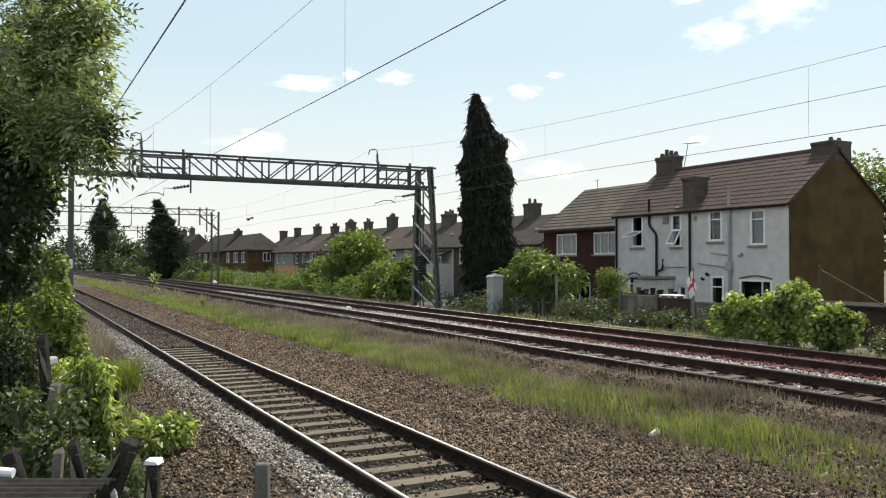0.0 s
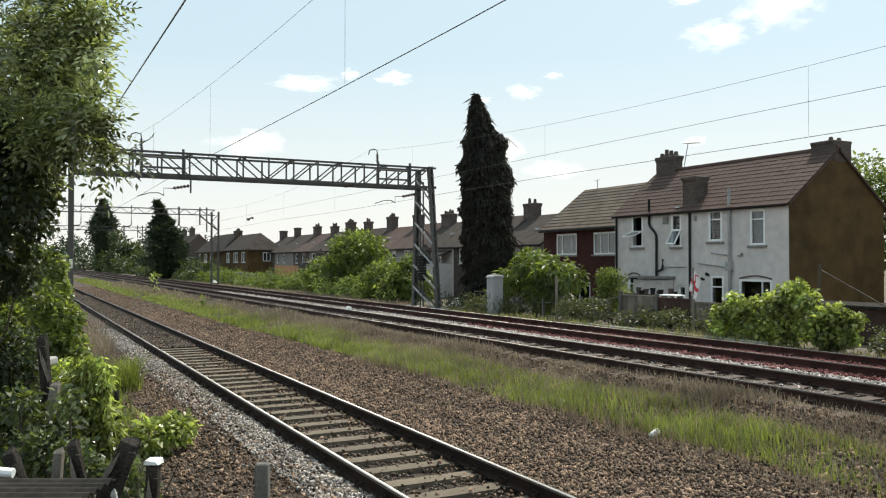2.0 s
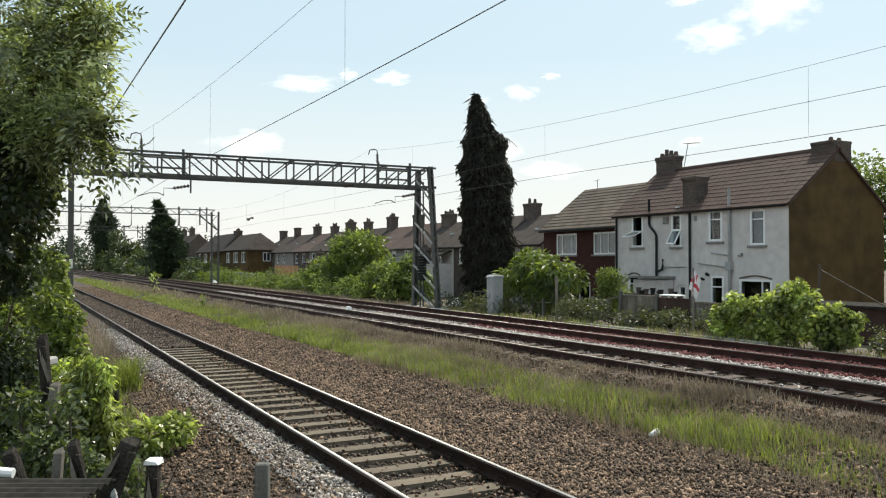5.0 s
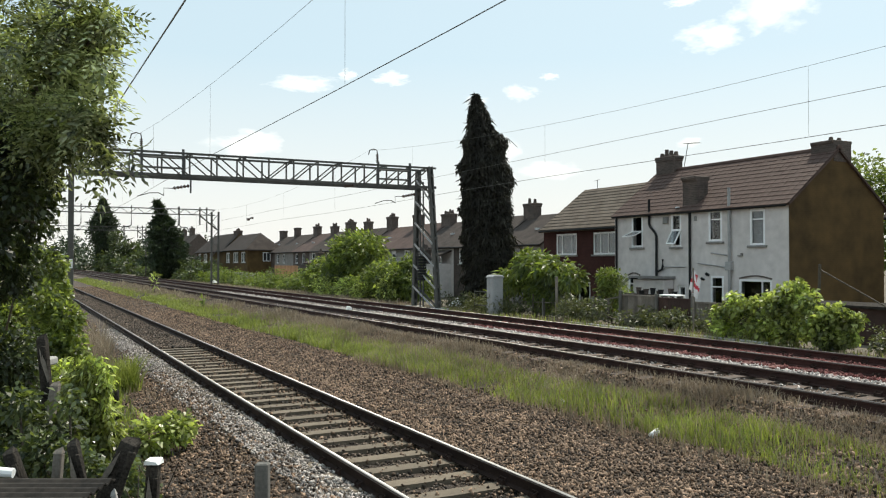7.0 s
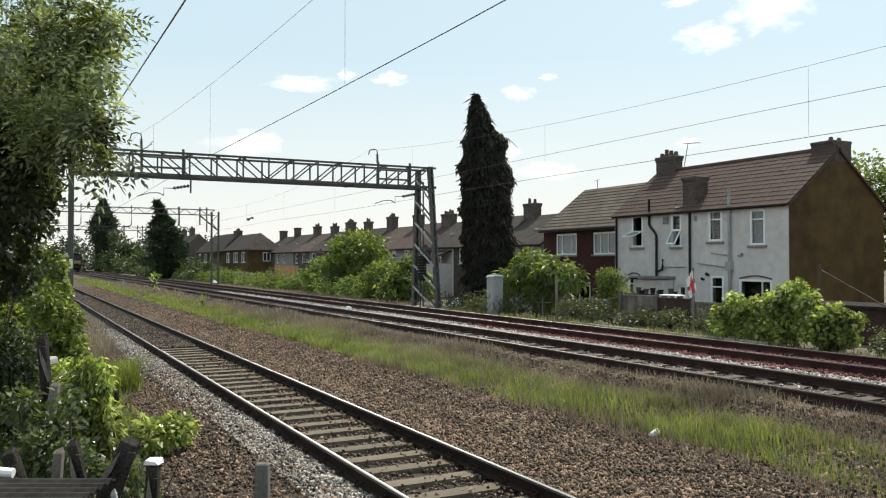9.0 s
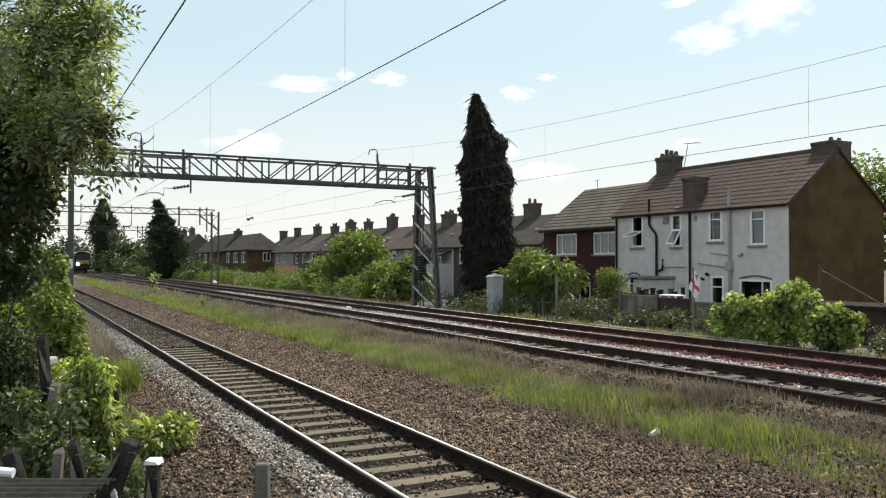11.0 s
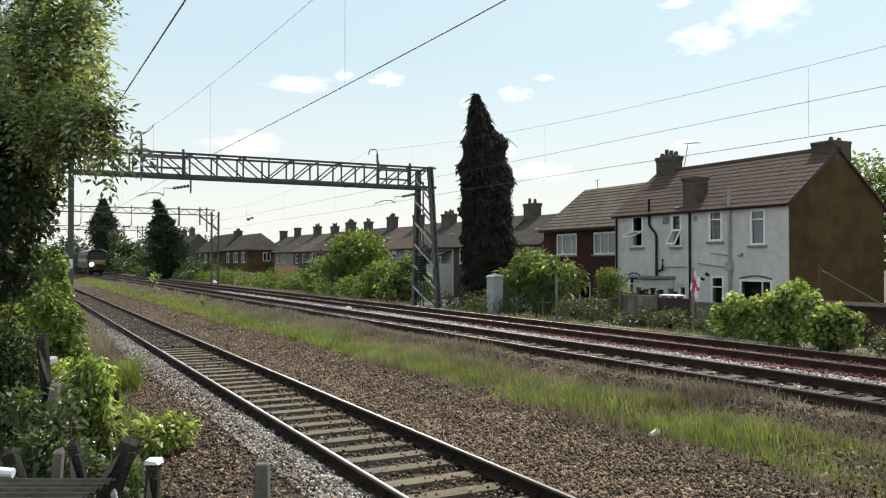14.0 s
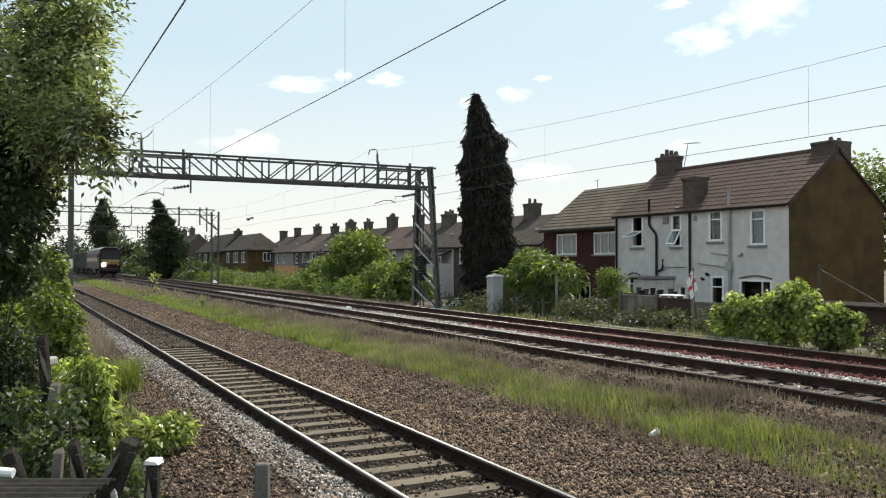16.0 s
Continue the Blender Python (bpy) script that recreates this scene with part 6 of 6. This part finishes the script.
for y in (1.6, 4.2, 7.0, 10.5, 14.0, 17.5):
    part("roof_panel", Geo().prism([(-1.2, 3.6), (-.65, 3.89), (.65, 3.89), (1.2, 3.6), (1.22, 3.64), (.66, 3.94), (-.66, 3.94), (-1.22, 3.64)], y - 1.0, y + 1.0), M_LOCO_ROOF, loco, "pale grey roof panel")
part("headlamp", Geo().tube([(-.82, -.13, 1.62), (-.82, -.2, 1.62)], .24, 12), M_HEADLAMP, loco, "bright lit headlamp")
part("buffer_beam", Geo().box(0, .1, .95, 2.5, .35, .35), M_PIPE, loco, bevel=.03)
for s in (-1, 1):
    part("buffer", Geo().tube([(s * .87, -.05, 1.0), (s * .87, -.45, 1.0), (s * .87, -.5, 1.0)], .18, 12), M_PIPE, loco)
bogie(loco, 3.6)
bogie(loco, 17.4)
part("fuel_tank", Geo().box(0, 10.5, .75, 2.3, 6, .6), M_PIPE, loco, bevel=.05)

wagon = thing("hopper_wagon", "grimy grey steel hopper wagon", "wagon", pose(TRACK_X, 319, TRACK_Z), group="train wagons")
part("hopper", Geo().prism([(-1.35, 3.5), (1.35, 3.5), (1.35, 1.9), (.7, 1.0), (-.7, 1.0), (-1.35, 1.9)], .6, 12.4), M_WAGON, wagon, bevel=.03)
part("underframe", Geo().box(0, 6.5, 1.05, 2.4, 12.6, .22), M_PIPE, wagon)
for k in range(9):
    for s in (-1, 1):
        part("rib", Geo().box(s * 1.38, 1.2 + k * 1.32, 2.7, .08, .12, 1.55), M_WAGON, wagon)
bogie(wagon, 2.2)
bogie(wagon, 10.8)
wagons = [wagon] + [copy_thing(wagon, pose(TRACK_X, 319 + 13.4 * k, TRACK_Z)) for k in (1, 2, 3, 4)]


# ---- clouds ----
def cloud_material():
    m = bpy.data.materials.new("cloud_vapour")
    m.use_nodes = True
    n, l = m.node_tree.nodes, m.node_tree.links
    n.remove(n["Principled BSDF"])
    co, t, ln = n.new("ShaderNodeTexCoord"), n.new("ShaderNodeTexNoise"), n.new("ShaderNodeVectorMath")
    info, off = n.new("ShaderNodeObjectInfo"), n.new("ShaderNodeVectorMath")
    off.operation = "MULTIPLY_ADD"
    off.inputs[1].default_value = (30, 30, 30)
    l.new(info.outputs["Random"], off.inputs[0])
    l.new(co.outputs["Object"], off.inputs[2])
    t.inputs["Scale"].default_value, t.inputs["Detail"].default_value, t.inputs["Roughness"].default_value = 1.7, 7, .58
    l.new(off.outputs[0], t.inputs["Vector"])
    ln.operation = "LENGTH"
    l.new(co.outputs["Object"], ln.inputs[0])
    s = n.new("ShaderNodeMath")
    s.operation = "MULTIPLY_ADD"
    s.inputs[1].default_value = -.62
    l.new(ln.outputs["Value"], s.inputs[0])
    l.new(t.outputs["Fac"], s.inputs[2])
    r = n.new("ShaderNodeMapRange")
    r.inputs["From Min"].default_value, r.inputs["From Max"].default_value = -.01, .58
    r.inputs["To Max"].default_value = .9
    l.new(s.outputs[0], r.inputs[0])
    e, tr, mix = n.new("ShaderNodeEmission"), n.new("ShaderNodeBsdfTransparent"), n.new("ShaderNodeMixShader")
    e.inputs[0].default_value, e.inputs[1].default_value = (1.0, .985, .97, 1), 1.3
    l.new(r.outputs[0], mix.inputs[0])
    l.new(tr.outputs[0], mix.inputs[1])
    l.new(e.outputs[0], mix.inputs[2])
    l.new(mix.outputs[0], n["Material Output"].inputs[0])
    return m


M_CLOUD = cloud_material()
# heading (degrees right of the line), height (degrees), width and height in metres at 1500 m
CLOUDS = [(46.2, 14.9, 140, 62), (49.9, 16.2, 160, 100), (18.2, 12.2, 140, 44), (24.3, 12.7, 84, 32), (33.4, 11.8, 78, 38), (35.4, 12.8, 40, 18), (35.3, 6.5, 130, 46), (30.2, 11.2, 60, 24), (14.4, 8.0, 170, 62), (21.2, 12.9, 44, 26), (32.4, 7.9, 76, 60), (44.9, 8.1, 56, 20), (44.5, 17.2, 80, 26)]
clouds = []
for hd, el, w, h in CLOUDS:
    g = Geo()
    k = 10
    for j in range(k + 1):
        for i in range(k + 1):
            a, b = 2 * i / k - 1, 2 * j / k - 1
            g.v.append((a * 1.5, b * 1.5, .2 * (1 - a * a) * (1 - b * b)))
    g.f = [(j * (k + 1) + i, j * (k + 1) + i + 1, (j + 1) * (k + 1) + i + 1, (j + 1) * (k + 1) + i) for j in range(k) for i in range(k)]
    c = part("cloud", g, M_CLOUD, smooth=True)
    c.scale = (w / 2, h / 2, 20)
    c.visible_shadow = False
    tagged(c, "small soft white fair-weather cloud in the sky", "cloud", "clouds", "structure")
    clouds.append((c, hd, el))


# ---- everything that moves ----
SWAY = [(0, -8), (.5, 6), (1, 18), (1.5, 10), (2, -10), (2.5, 0), (3, 17), (3.5, -6), (4, 5), (4.7, -4), (5.4, 8), (6, -3), (6.5, 3), (7, 13), (7.5, 0), (8, 10), (8.5, 17), (9, 21),
        (9.6, 6), (10.3, 12), (11, -4), (11.5, 0), (12, -16), (12.5, -20), (13, -27), (13.5, -27), (14, -38), (14.5, -29), (15, -27), (15.5, -20), (16, -20)]
FLUTTER = [(0, 200, .5), (.5, -20, .6), (1, 190, .95), (1.5, 185, .8), (2, 20, .3), (2.5, 160, .25), (3, 185, .75), (3.5, 190, .6), (4, -10, .3), (5, 30, .4), (6, -10, .4), (6.5, -15, .35),
           (7, 0, .45), (7.5, 10, .35), (8, 195, .55), (8.5, 190, .5), (9, 188, .6), (10, 20, .4), (11, 10, .4), (11.5, 10, .3), (12, 185, .5), (12.5, 0, .35), (13, 20, .4), (13.5, 180, .3),
           (14, -10, .5), (14.5, 10, .35), (15, 185, .5), (15.5, 190, .7), (16, 180, .4)]


def motions():
    axis = Vector((math.sin(YAW), math.cos(YAW), 0))
    for i, (ob, (pivot, share, _, _)) in enumerate(zip(ash_parts, ASH_BRANCHES)):
        rows = []
        for t, dx in SWAY:
            a = share * dx * .0052 / 1.05 + (1 - share) * .02 * math.sin(t * 2.3 + i * 1.7)
            rows.append((t, Matrix.Translation(pivot) @ Matrix.Rotation(a, 4, axis) @ Matrix.Rotation(.02 * math.sin(t * 1.9 + i), 4, "Z")))
        walk(ob, rows)
    # the train runs towards the camera at about 10 m/s, slowing a little
    for k, ob in enumerate([loco] + wagons):
        behind = 0 if k == 0 else 22 + 13.4 * (k - 1)
        walk(ob, [(t, pose(TRACK_X, 114.6 + 9.0 * (16 - t) + .15 * (16 - t) ** 2 + behind, TRACK_Z)) for t in [i * 1.0 for i in range(17)]])
    # the flag's strips follow one another from the pole, sagging where the wind drops
    for i, ob in enumerate(flag_parts):
        rows = []
        for t, turn, wind in FLUTTER:
            spread = .22 + .36 * wind
            face = -170 if turn > 90 else -95
            x = y = 0.0
            for j in range(i):
                h = radians(face + 6 * math.sin(j * 1.6 + t * 3))
                x, y = x + FLAG_W * spread * math.cos(h), y + FLAG_W * spread * math.sin(h)
            drop = i * FLAG_W * (1 - spread) * .7
            heading = radians(face + 6 * math.sin(i * 1.6 + t * 3))
            rows.append((t, Matrix.Translation((x, y, 2.05 - drop)) @ Matrix.Rotation(heading, 4, "Z") @ Matrix.Rotation(radians((1 - spread) * 30), 4, "Y")))
        walk(ob, rows)
    for ob, hd, el in clouds:
        rows = []
        for t in range(0, 17, 2):
            k = t / 16
            a, b = radians(hd - k * (.62 + .02 * (hd - 24))), radians(el - k * (.1 + .005 * (hd - 20)))
            far = EYE + Vector((math.sin(a) * math.cos(b), math.cos(a) * math.cos(b), math.sin(b))) * 1500
            rows.append((float(t), look(EYE, far).normalized()))
            rows[-1][1].translation = far
        walk(ob, rows)


motions()
